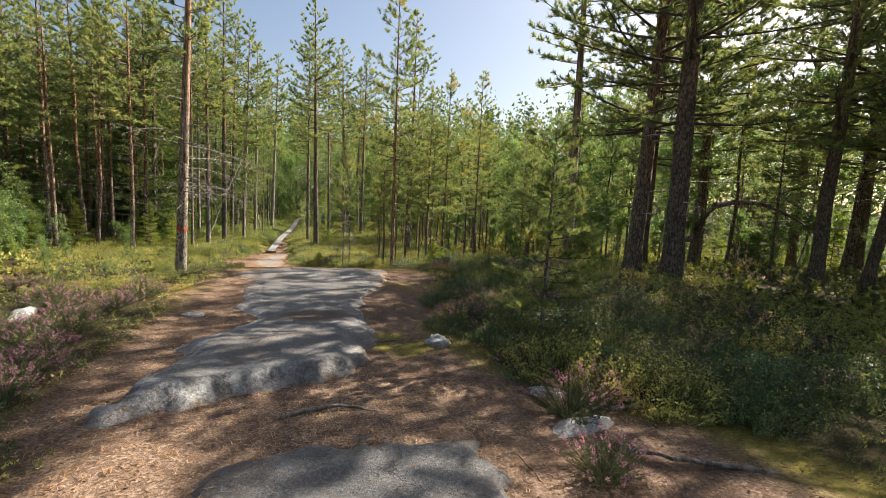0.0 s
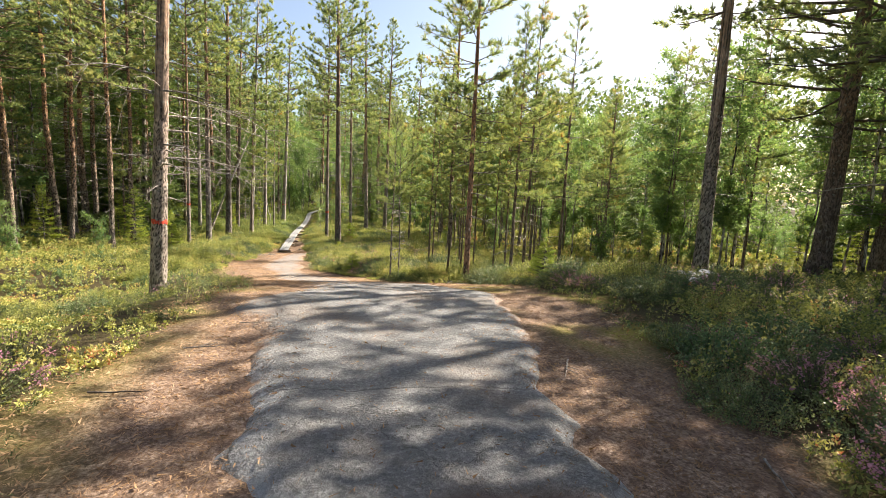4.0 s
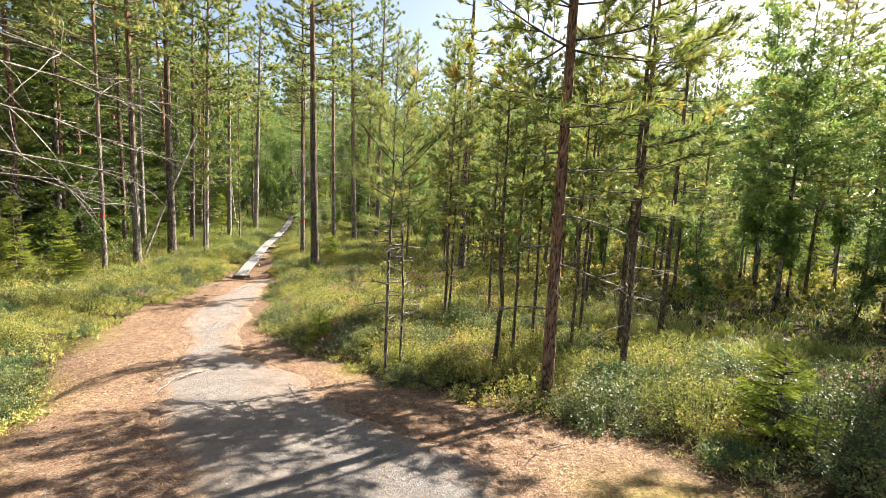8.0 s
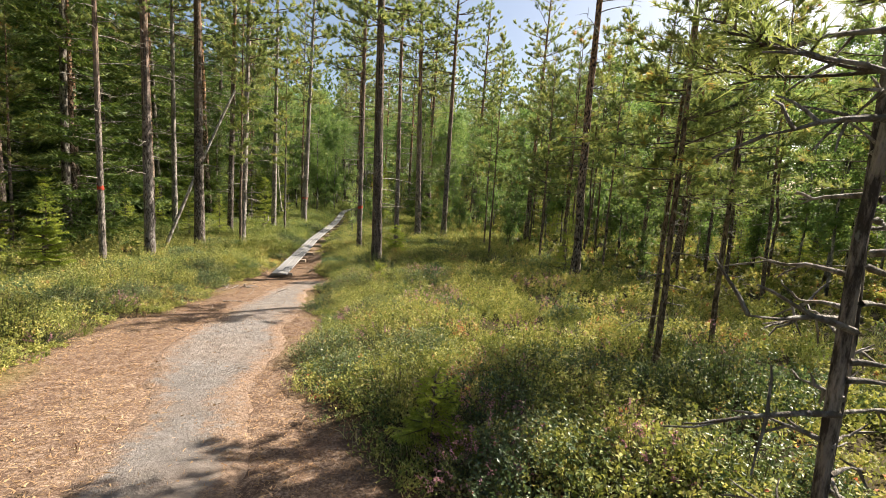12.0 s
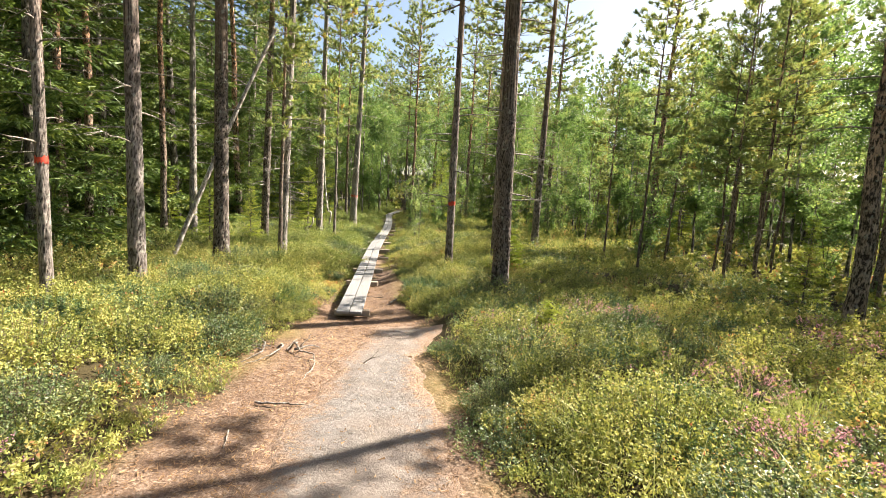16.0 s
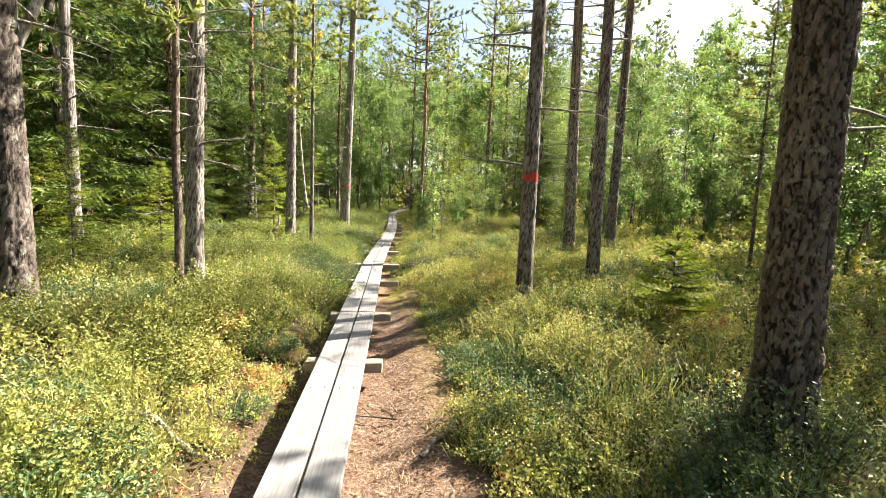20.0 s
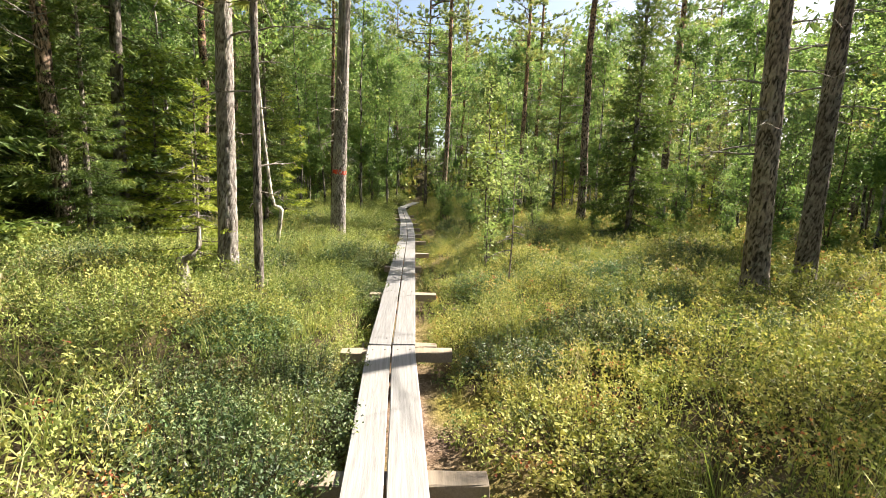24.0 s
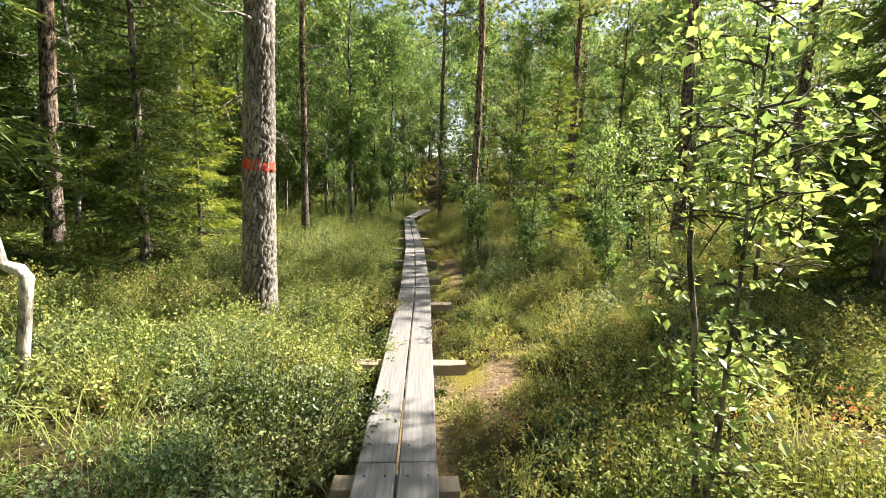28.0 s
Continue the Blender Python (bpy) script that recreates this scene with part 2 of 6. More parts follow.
def rock_mat(name="granite", gain=1.0):
    m, nt, b = base_mat(name, 0.75, 0.35)
    n1, vec = tex_noise(nt, 1.1, 5.0)
    n2, _ = tex_noise(nt, 34.0, 6.0, rough=0.8)
    n3, _ = tex_noise(nt, 4.0, 7.0, rough=0.75)
    c = ramp(nt, n3, [(0.25, (0.085, 0.087, 0.09)), (0.5, (0.165, 0.165, 0.168)), (0.75, (0.275, 0.27, 0.268))])
    c = mixc(nt, 0.42, c, ramp(nt, n2, [(0.34, (0.05, 0.05, 0.052)), (0.5, (0.19, 0.188, 0.186)), (0.64, (0.48, 0.47, 0.46))]))
    stain = ramp(nt, n1, [(0.5, (0, 0, 0)), (0.66, (0.55, 0.55, 0.55))])
    c = mixc(nt, stain, c, (0.2, 0.15, 0.115))
    at = nt.nodes.new("ShaderNodeAttribute")
    at.attribute_name = "stain"
    c = mixc(nt, at.outputs["Fac"], c, (0.12, 0.075, 0.055))
    du = nt.nodes.new("ShaderNodeAttribute")
    du.attribute_name = "dust"
    c = mixc(nt, du.outputs["Fac"], c, ramp(nt, n3, [(0.35, (0.17, 0.135, 0.115)), (0.65, (0.30, 0.255, 0.225))]))
    li = nt.nodes.new("ShaderNodeAttribute")
    li.attribute_name = "lichen"
    crust = mixc(nt, ramp(nt, n3, [(0.42, (0, 0, 0)), (0.56, (1, 1, 1))]), (0, 0, 0), li.outputs["Color"])
    c = mixc(nt, crust, c, ramp(nt, n2, [(0.35, (0.3, 0.31, 0.32)), (0.6, (0.58, 0.59, 0.6))]))
    ed = nt.nodes.new("ShaderNodeAttribute")
    ed.attribute_name = "drift"
    nd, _ = tex_noise(nt, 7.0, 8.0, rough=0.75)
    lay = nt.nodes.new("ShaderNodeMath")
    lay.operation = "MULTIPLY_ADD"
    nt.links.new(nd, lay.inputs[0])
    lay.inputs[1].default_value, lay.inputs[2].default_value = 2.2, -1.38
    both = nt.nodes.new("ShaderNodeMath")
    nt.links.new(lay.outputs[0], both.inputs[0])
    nt.links.new(ed.outputs["Fac"], both.inputs[1])
    drift = ramp(nt, both.outputs[0], [(0.25, (0, 0, 0)), (0.6, (1, 1, 1))])
    v = nt.nodes.new("ShaderNodeTexVoronoi")
    v.feature = "DISTANCE_TO_EDGE"
    v.inputs["Scale"].default_value = 0.55
    wob, _ = tex_noise(nt, 2.0, 6.0)
    ad = nt.nodes.new("ShaderNodeVectorMath")
    ad.operation = "MULTIPLY_ADD"
    nt.links.new(wob, ad.inputs[0])
    ad.inputs[1].default_value = (0.9, 0.9, 0.9)
    nt.links.new(vec, ad.inputs[2])
    nt.links.new(ad.outputs[0], v.inputs[0])
    crack = ramp(nt, v.outputs[0], [(0.0, (0.5, 0.5, 0.5)), (0.006, (1, 1, 1))])
    crack = mixc(nt, du.outputs["Fac"], crack, (1, 1, 1))
    c = mixc(nt, crack, (0.09, 0.08, 0.07), c)
    needles = ramp(nt, n2, [(0.3, (0.10, 0.062, 0.045)), (0.5, (0.26, 0.175, 0.125)), (0.7, (0.45, 0.33, 0.24))])
    c = mixc(nt, drift, c, needles)
    if gain != 1.0:
        c = mixc(nt, 1.0, c, (gain, gain, gain), "MULTIPLY")
    nt.links.new(c, b.inputs["Base Color"])
    h = mixc(nt, 0.5, n3, n2)
    h = mixc(nt, 0.35, h, crack)
    nt.links.new(bump(nt, h, 1.0, 0.09), b.inputs["Normal"])
    return m


def ground_mat():
    m, nt, b = base_mat("forest_soil", 0.95, 0.1)
    n1, _ = tex_noise(nt, 2.0, 6.0)
    n2, _ = tex_noise(nt, 40.0, 5.0, rough=0.75)
    n3, _ = tex_noise(nt, 9.0, 5.0)
    soil = ramp(nt, n1, [(0.3, (0.03, 0.023, 0.015)), (0.55, (0.065, 0.052, 0.026)), (0.75, (0.10, 0.095, 0.03))])
    lit = ramp(nt, n2, [(0.32, (0.05, 0.032, 0.024)), (0.5, (0.2, 0.137, 0.1)), (0.66, (0.43, 0.325, 0.25))])
    lit = mixc(nt, ramp(nt, n3, [(0.42, (0, 0, 0)), (0.62, (0.75, 0.75, 0.75))]), lit, (0.11, 0.068, 0.048))
    moss = ramp(nt, n2, [(0.3, (0.10, 0.10, 0.02)), (0.7, (0.34, 0.29, 0.06))])
    al = nt.nodes.new("ShaderNodeAttribute")
    al.attribute_name = "litter"
    am = nt.nodes.new("ShaderNodeAttribute")
    am.attribute_name = "moss"
    c = mixc(nt, al.outputs["Fac"], soil, lit)
    c = mixc(nt, am.outputs["Fac"], c, moss)
    nt.links.new(c, b.inputs["Base Color"])
    nt.links.new(bump(nt, mixc(nt, 0.5, n2, n3), 0.8, 0.03), b.inputs["Normal"])
    return m


def plank_mat(name, dark, light, fresh=0.0):
    m, nt, b = base_mat(name, 0.7, 0.3)
    n, _ = tex_noise(nt, 6.0, 6.0, (8, 0.35, 8), rough=0.7)
    n2, _ = tex_noise(nt, 1.3, 4.0)
    c = ramp(nt, n, [(0.3, dark), (0.7, light)])
    info = nt.nodes.new("ShaderNodeObjectInfo")
    own = ramp(nt, info.outputs["Random"], [(0.0, (0.86, 0.85, 0.84)), (1.0, (1.1, 1.08, 1.04))])
    c = mixc(nt, 1.0, c, own, "MULTIPLY")
    c = mixc(nt, ramp(nt, n2, [(0.45, (0, 0, 0)), (0.75, (0.4, 0.4, 0.4))]), c, (0.19, 0.178, 0.172))
    k, _ = tex_noise(nt, 3.2, 1.0, (1.0, 0.7, 1.0))
    knot = ramp(nt, k, [(0.72, (0, 0, 0)), (0.75, (0.7, 0.7, 0.7))])
    c = mixc(nt, knot, c, (0.17, 0.12, 0.085))
    nt.links.new(c, b.inputs["Base Color"])
    nt.links.new(bump(nt, n, 0.4, 0.006), b.inputs["Normal"])
    return m


ROCK, PALE_ROCK, SOIL = rock_mat(), rock_mat("lichened_granite", 2.8), ground_mat()
PLANK = plank_mat("weathered_plank", (0.16, 0.16, 0.166), (0.315, 0.315, 0.326))
JOIST = plank_mat("joist_wood", (0.24, 0.195, 0.15), (0.38, 0.32, 0.25))
RED, RED_NT, RED_B = base_mat("red_paint", 0.6, 0.4)
rn, _ = tex_noise(RED_NT, 12.0, 4.0)
RED_NT.links.new(ramp(RED_NT, rn, [(0.3, (0.36, 0.03, 0.02)), (0.7, (0.68, 0.08, 0.04))]), RED_B.inputs["Base Color"])

# ---- numbers for the land ----
R = np.random.default_rng(7)


def vnoise(x, y, size, seed=0):
    """Smooth noise from 0 to 1 over the plan."""
    x, y = np.asarray(x, float) / size + 37.3 * seed, np.asarray(y, float) / size + 11.7 * seed
    i, j = np.floor(x), np.floor(y)
    u, v = x - i, y - j
    u, v = u * u * (3 - 2 * u), v * v * (3 - 2 * v)

    def h(a, b):
        s = np.sin(a * 127.1 + b * 311.7 + seed * 74.7) * 43758.5453
        return s - np.floor(s)
    return (h(i, j) * (1 - u) + h(i + 1, j) * u) * (1 - v) + (h(i, j + 1) * (1 - u) + h(i + 1, j + 1) * u) * v


def fbm(x, y, size, seed=0):
    return (vnoise(x, y, size, seed) + 0.5 * vnoise(x, y, size / 2.1, seed + 1) + 0.25 * vnoise(x, y, size / 4.3, seed + 2)) / 1.75


def step(a, b, v):
    t = np.clip((np.asarray(v, float) - a) / (b - a), 0, 1)
    return t * t * (3 - 2 * t)


RISE_Y = (-30, -5, 0, 5, 7, 9, 11.3, 13.7, 17, 20, 23, 26, 30, 60, 63, 66, 70, 80, 100)
RISE_Z = (2.6, 2.6, 2.5, 2.1, 2.05, 2.05, 2.0, 1.7, 1.1, 0.75, 0.45, 0.2, 0.0, 0.0, 0.25, 1.1, 2.0, 3.4, 4.5)
LEFT_Y = (-8, 3, 3.8, 4.4, 5.7, 6.4, 7.7, 9, 10.1, 11, 12, 13, 14.5, 16, 17.7, 19, 20.8, 22.3, 24.3, 25.9, 27.1, 28.4, 29.6)
ROCK_L = (-0.4, -0.5, -1.6, -1.4, -1.45, -1.15, -1.2, -1.35, -1.6, -2.0, -1.6, -1.15, -1.15, -1.7, -2.3, -2.35, -2.75, -3.2, -3.2, -3.1, -3.0, -2.65, -2.5)
ROCK_R = (1.0, 1.0, 0.3, 0.3, 0.6, 0.7, 0.75, 0.95, 1.35, 1.65, 1.9, 1.5, 1.2, 0.4, -0.1, -1.15, -1.5, -1.5, -1.65, -1.65, -1.75, -1.4, -1.2)
LIT_L = (-1.7, -1.8, -2.0, -2.2, -2.4, -2.2, -2.4, -2.3, -2.2, -2.4, -2.3, -2.0, -2.4, -2.9, -3.5, -3.9, -4.1, -4.3, -4.1, -4.0, -4.0, -3.8, -3.5)
LIT_R = (5.0, 3.2, 2.1, 2.0, 1.8, 1.7, 1.9, 2.2, 2.6, 2.9, 2.9, 2.8, 2.6, 1.5, 0.4, -0.3, -1.1, -1.25, -1.4, -1.55, -1.8, -1.9, -2.0)
BOARD_Y = (29.4, 33.4, 37.3, 39.2, 41.2, 45.4, 49.4, 53.4, 56.6, 58.4, 62.6, 70.0, 82.0)
BOARD_X = (-2.92, -2.93, -2.95, -2.89, -2.84, -2.72, -2.70, -2.78, -2.86, -2.88, -1.95, -1.55, -0.2)


def base_z(x, y):
    x, y = np.asarray(x, float), np.asarray(y, float)
    z = np.interp(y, RISE_Y, RISE_Z)
    side = step(2.5, 11, -x - 0.3) * 0.3 + step(11, 40, np.abs(x)) * 1.0
    z = z - side * (1 - step(14, 22, y)) * step(-25, -5, y) - 0.66 * step(2.6, 4.4, -x) * step(9, 13, y) * step(21, 17, y)
    bx = np.interp(y, BOARD_Y, BOARD_X)
    low_l = np.where(y < 29.5, np.interp(y, LEFT_Y, LIT_L), bx - 0.3)
    low_r = np.where(y < 29.5, np.interp(y, LEFT_Y, LIT_R), bx + np.interp(y, (29.5, 50, 56), (1.1, 1.0, 0.4)))
    out = np.maximum(low_l - x, x - low_r)
    z = z + step(0.0, 1.3, out) * np.interp(y, (8, 14, 20, 27, 60, 66), (0.05, 0.12, 0.1, 0.22, 0.22, 0.0)) * np.where((x < 0) & (y < 22), 0.0, 1.0)
    far = step(60, 140, np.hypot(x, y - 30))
    return z + 0.10 * (fbm(x, y, 2.6, 3) - 0.5) + far * 2.0 * (fbm(x, y, 60, 9) - 0.3)


def rock_amount(x, y):
    """Metres inside the outline of the bare rock; negative outside."""
    x, y = np.asarray(x, float), np.asarray(y, float)
    w = (0.5 * (fbm(x, y, 1.1, 21) - 0.5) + 0.35 * (fbm(x, y, 0.3, 24) - 0.5)) * np.interp(y, (10, 16), (1, 0.6))
    l, r = np.interp(y, LEFT_Y, ROCK_L), np.interp(y, LEFT_Y, ROCK_R)
    d = np.minimum(x - l, r - x)
    front = (y - (3.75 + 0.48 * (x + 1.6))) * 0.9
    main = np.minimum(np.minimum(d, front), (29.0 - y))
    near = np.minimum(np.minimum(x + 0.5 + 0.1 * y, 1.15 - x), (3.25 - 0.3 * np.abs(x - 0.3) - y) * 0.9)
    return np.maximum(main, near) + w


LIFT_Y = (0, 3.3, 3.9, 5.5, 7, 12, 15, 29)
LIFT_Z = (0.06, 0.06, 0.2, 0.16, 0.07, 0.04, 0.015, 0.012)


def rock_top(x, y):
    """Height of the bare rock; it dips under the soil outside its outline."""
    r = rock_amount(x, y)
    soft = np.interp(y, (4, 7, 12), (0.16, 0.3, 0.3))
    return ground_z(x, y) - 0.10 + step(-0.16, soft, r) * (0.10 + np.interp(y, LIFT_Y, LIFT_Z)) + 0.02 * (fbm(x, y, 0.5, 71) - 0.5) + 0.012 * (fbm(x, y, 0.12, 72) - 0.5)


def litter_amount(x, y):
    x, y = np.asarray(x, float), np.asarray(y, float)
    w = 0.7 * (fbm(x, y, 0.9, 31) - 0.5)
    l, r = np.interp(y, LEFT_Y, LIT_L), np.interp(y, LEFT_Y, LIT_R)
    d = np.minimum(x - l, r - x)
    d = np.where(y > 29.6, -1.0, d)
    bx = np.interp(y, BOARD_Y, BOARD_X)
    trod_r = np.interp(y, (29, 32, 35, 38, 46, 60, 63), (0.95, 0.75, 0.4, 0.18, 0.1, 0.1, 0.25))
    trod_l = np.interp(y, (29, 32, 35, 60), (0.5, 0.22, 0.02, -0.06))
    e = np.minimum(x - bx + 0.2 + trod_l, bx + 0.2 + trod_r - x)
    e = np.where((y > 29.0) & (y < 81), e, -1.0)
    worn = np.minimum(x - bx - 0.42, bx + 0.98 - x) * 0.9 + 1.5 * (fbm(x, y, 0.6, 35) - 0.46) - 0.27
    e = np.maximum(e, np.where((y > 34) & (y < 52), np.minimum(worn, 0.35), -1.0))
    return np.maximum(d, e) + w * np.where(y > 33, 0.4, 1.0)


def ground_z(x, y):
    z = base_z(x, y)
    bx = np.interp(y, BOARD_Y, BOARD_X)
    dip = step(0.75, 0.3, np.abs(np.asarray(x) - bx)) * step(29.0, 31.0, y) * step(62.5, 61.0, y) * 0.10
    return z - dip


# ---- meshes ----


def mesh_np(name, verts, faces, mats, index=None, smooth=False):
    me = bpy.data.meshes.new(name)
    verts, faces = np.asarray(verts, np.float32), np.asarray(faces, np.int32)
    n, k = faces.shape
    me.vertices.add(len(verts))
    me.vertices.foreach_set("co", verts.ravel())
    me.loops.add(n * k)
    me.loops.foreach_set("vertex_index", faces.ravel())
    me.polygons.add(n)
    me.polygons.foreach_set("loop_start", np.arange(0, n * k, k, dtype=np.int32))
    me.polygons.foreach_set("loop_total", np.full(n, k, np.int32))
    for m in (mats if isinstance(mats, (list, tuple)) else [mats]):
        me.materials.append(m)
    if index is not None:
        me.polygons.foreach_set("material_index", np.asarray(index, np.int32))
    me.polygons.foreach_set("use_smooth", np.full(n, smooth))
    me.update(calc_edges=True)
    return me


def joined(pieces):
    V, F, o = [], [], 0
    for v, f in pieces:
        V.append(v)
        F.append(f + o)
        o += len(v)
    return np.concatenate(V), np.concatenate(F)


def tube(P, rad, k=6, rough=0.0, rng=None, cap=True):
    """A tapered round stem along the points P: vertices and quads."""
    P, rad = np.asarray(P, float), np.asarray(rad, float)
    T = np.gradient(P, axis=0)
    T /= np.linalg.norm(T, axis=1)[:, None] + 1e-9
    ref = np.where(np.abs(T[:, 2:3]) > 0.8, [[1.0, 0, 0]], [[0, 0, 1.0]])
    A = np.cross(T, ref)
    A /= np.linalg.norm(A, axis=1)[:, None] + 1e-9
    B = np.cross(T, A)
    a = np.linspace(0, 2 * np.pi, k, endpoint=False)
    rr = rad[:, None] * np.ones(k)
    if rough and rng is not None:
        rr = rr * (1 + rough * rng.uniform(-1, 1, rr.shape))
    V = P[:, None, :] + rr[:, :, None] * (np.cos(a)[None, :, None] * A[:, None, :] + np.sin(a)[None, :, None] * B[:, None, :])
    n = len(P)
    i, j = np.meshgrid(np.arange(n - 1), np.arange(k), indexing="ij")
    F = np.stack([i * k + j, i * k + (j + 1) % k, (i + 1) * k + (j + 1) % k, (i + 1) * k + j], -1).reshape(-1, 4)
    return V.reshape(-1, 3), F


def unit(v):
    return v / (np.linalg.norm(v, axis=-1, keepdims=True) + 1e-9)


def tufts(P, D, n, length, width, spread, rng, along=0.5):
    """Bunches of n needles round each point P along the way D: vertices and triangles."""
    N = len(P)
    d = unit(np.repeat(D, n, 0))
    p = np.repeat(P, n, 0) + d * rng.uniform(-along, along, (N * n, 1)) * length
    q = unit(np.cross(d, rng.normal(size=(N * n, 3))))
    a = rng.uniform(0.3, 1.0, (N * n, 1)) * spread
    way = unit(d * np.cos(a) + q * np.sin(a))
    tip = p + way * length * rng.uniform(0.7, 1.15, (N * n, 1))
    s = unit(np.cross(way, rng.normal(size=(N * n, 3)))) * width * 0.5
    V = np.stack([p - s, p + s, tip], 1).reshape(-1, 3)
    return V, np.arange(len(V)).reshape(-1, 3)


def leaves(P, size, rng, up=0.6, slim=0.55, droop=0.0):
    """A pointed four-cornered leaf at each point P."""
    N = len(P)
    nrm = unit(rng.normal(size=(N, 3)) + np.array([0, 0, up * 2]))
    w = unit(np.cross(nrm, rng.normal(size=(N, 3))))
    w[:, 2] -= droop
    w = unit(w)
    s = unit(np.cross(nrm, w))
    L = (size * rng.uniform(0.65, 1.25, N))[:, None]
    fold = nrm * L * 0.10
    V = np.stack([P, P + w * L * 0.45 + s * L * slim * 0.5 + fold, P + w * L, P + w * L * 0.45 - s * L * slim * 0.5 + fold], 1).reshape(-1, 3)
    return V, np.arange(len(V)).reshape(-1, 4)


def leaflets(P, size, rng, up, slim):
    """Three-cornered leaves, for plants farther from the path."""
    N = len(P)
    nrm = unit(rng.normal(size=(N, 3)) + np.array([0, 0, up * 2]))
    w = unit(np.cross(nrm, rng.normal(size=(N, 3))) + np.array([0, 0, 0.4]))
    s = unit(np.cross(nrm, w))
    L = (size * rng.uniform(0.65, 1.25, N))[:, None]
    V = np.stack([P - s * L * slim * 0.5, P + s * L * slim * 0.5, P + w * L], 1).reshape(-1, 3)
    return V, np.arange(len(V)).reshape(-1, 3)


def part(name, me, parent, label=""):
    ob = new(name, me)
    ob.parent = parent
    return tagged(ob, label)


def child_mesh(ob, name):
    return [c for c in ob.children if c.name.split(".")[0] == name]

# ---- ground ----


def spread_axis(lo, hi, d, far):
    a = list(np.arange(lo, hi + d / 2, d))
    s, v = d, hi
    while v < far:
        s *= 1.25
        v += s
        a.append(v)
    s, v = d, lo
    out = []
    while v > -far:
        s *= 1.25
        v -= s
        out.append(v)
    return np.array(out[::-1] + a)


def land():
    xs, ys = spread_axis(-7, 7, 0.13, 1500), spread_axis(-1, 46, 0.13, 1500)
    X, Y = np.meshgrid(xs, ys)
    x, y = X.ravel(), Y.ravel()
    z = ground_z(x, y)
    lit, rock = litter_amount(x, y), rock_amount(x, y)
    near = (np.abs(x) < 12) & (y > -4) & (y < 62)
    z = z + np.where(near, 0.035 * (fbm(x, y, 0.35, 51) - 0.5), 0) - step(0.1, 0.35, rock) * 0.05
    n, m = len(ys), len(xs)
    i, j = np.meshgrid(np.arange(n - 1), np.arange(m - 1), indexing="ij")
    F = np.stack([i * m + j, i * m + j + 1, (i + 1) * m + j + 1, (i + 1) * m + j], -1).reshape(-1, 4)
    me = mesh_np("ground", np.stack([x, y, z], 1), F, SOIL, smooth=True)
    litter = step(-0.15, 0.25, lit) * near
    moss = step(0.52, 0.66, fbm(x, y, 1.3, 61)) * step(0.5, 0.0, np.abs(lit - 0.1)) * near * (0.35 + 0.65 * step(0, 3, x) * (y < 14))
    moss = np.maximum(moss, 0.9 * step(0.42, 0.6, fbm(x, y, 0.9, 63)) * step(1.2, 1.8, x) * step(3.6, 2.9, x) * step(8.5, 10, y) * step(14.5, 13, y))
    for mx, my, mr in ((0.8, 5.65, 0.24), (1.2, 5.6, 0.3), (1.0, 5.35, 0.2), (0.95, 6.1, 0.22)):
        moss = np.maximum(moss, step(1.1, 0.5, np.hypot(x - mx, y - my) / mr + 0.5 * (fbm(x, y, 0.2, 67) - 0.5)))
    side_moss = step(0.25, 0.4, x - np.interp(y, BOARD_Y, BOARD_X)) * step(1.0, 0.7, x - np.interp(y, BOARD_Y, BOARD_X)) * step(33, 36, y) * step(54, 50, y)
    moss = np.maximum(moss, 0.9 * side_moss * step(0.45, 0.62, fbm(x, y, 0.7, 65)))
    for name, v in (("litter", litter), ("moss", moss)):
        at = me.attributes.new(name, "FLOAT", "POINT")
        at.data.foreach_set("value", v.astype(np.float32))
    tagged(new("ground", me), "brown forest floor with needle litter and moss", "ground", kind="structure")


land()


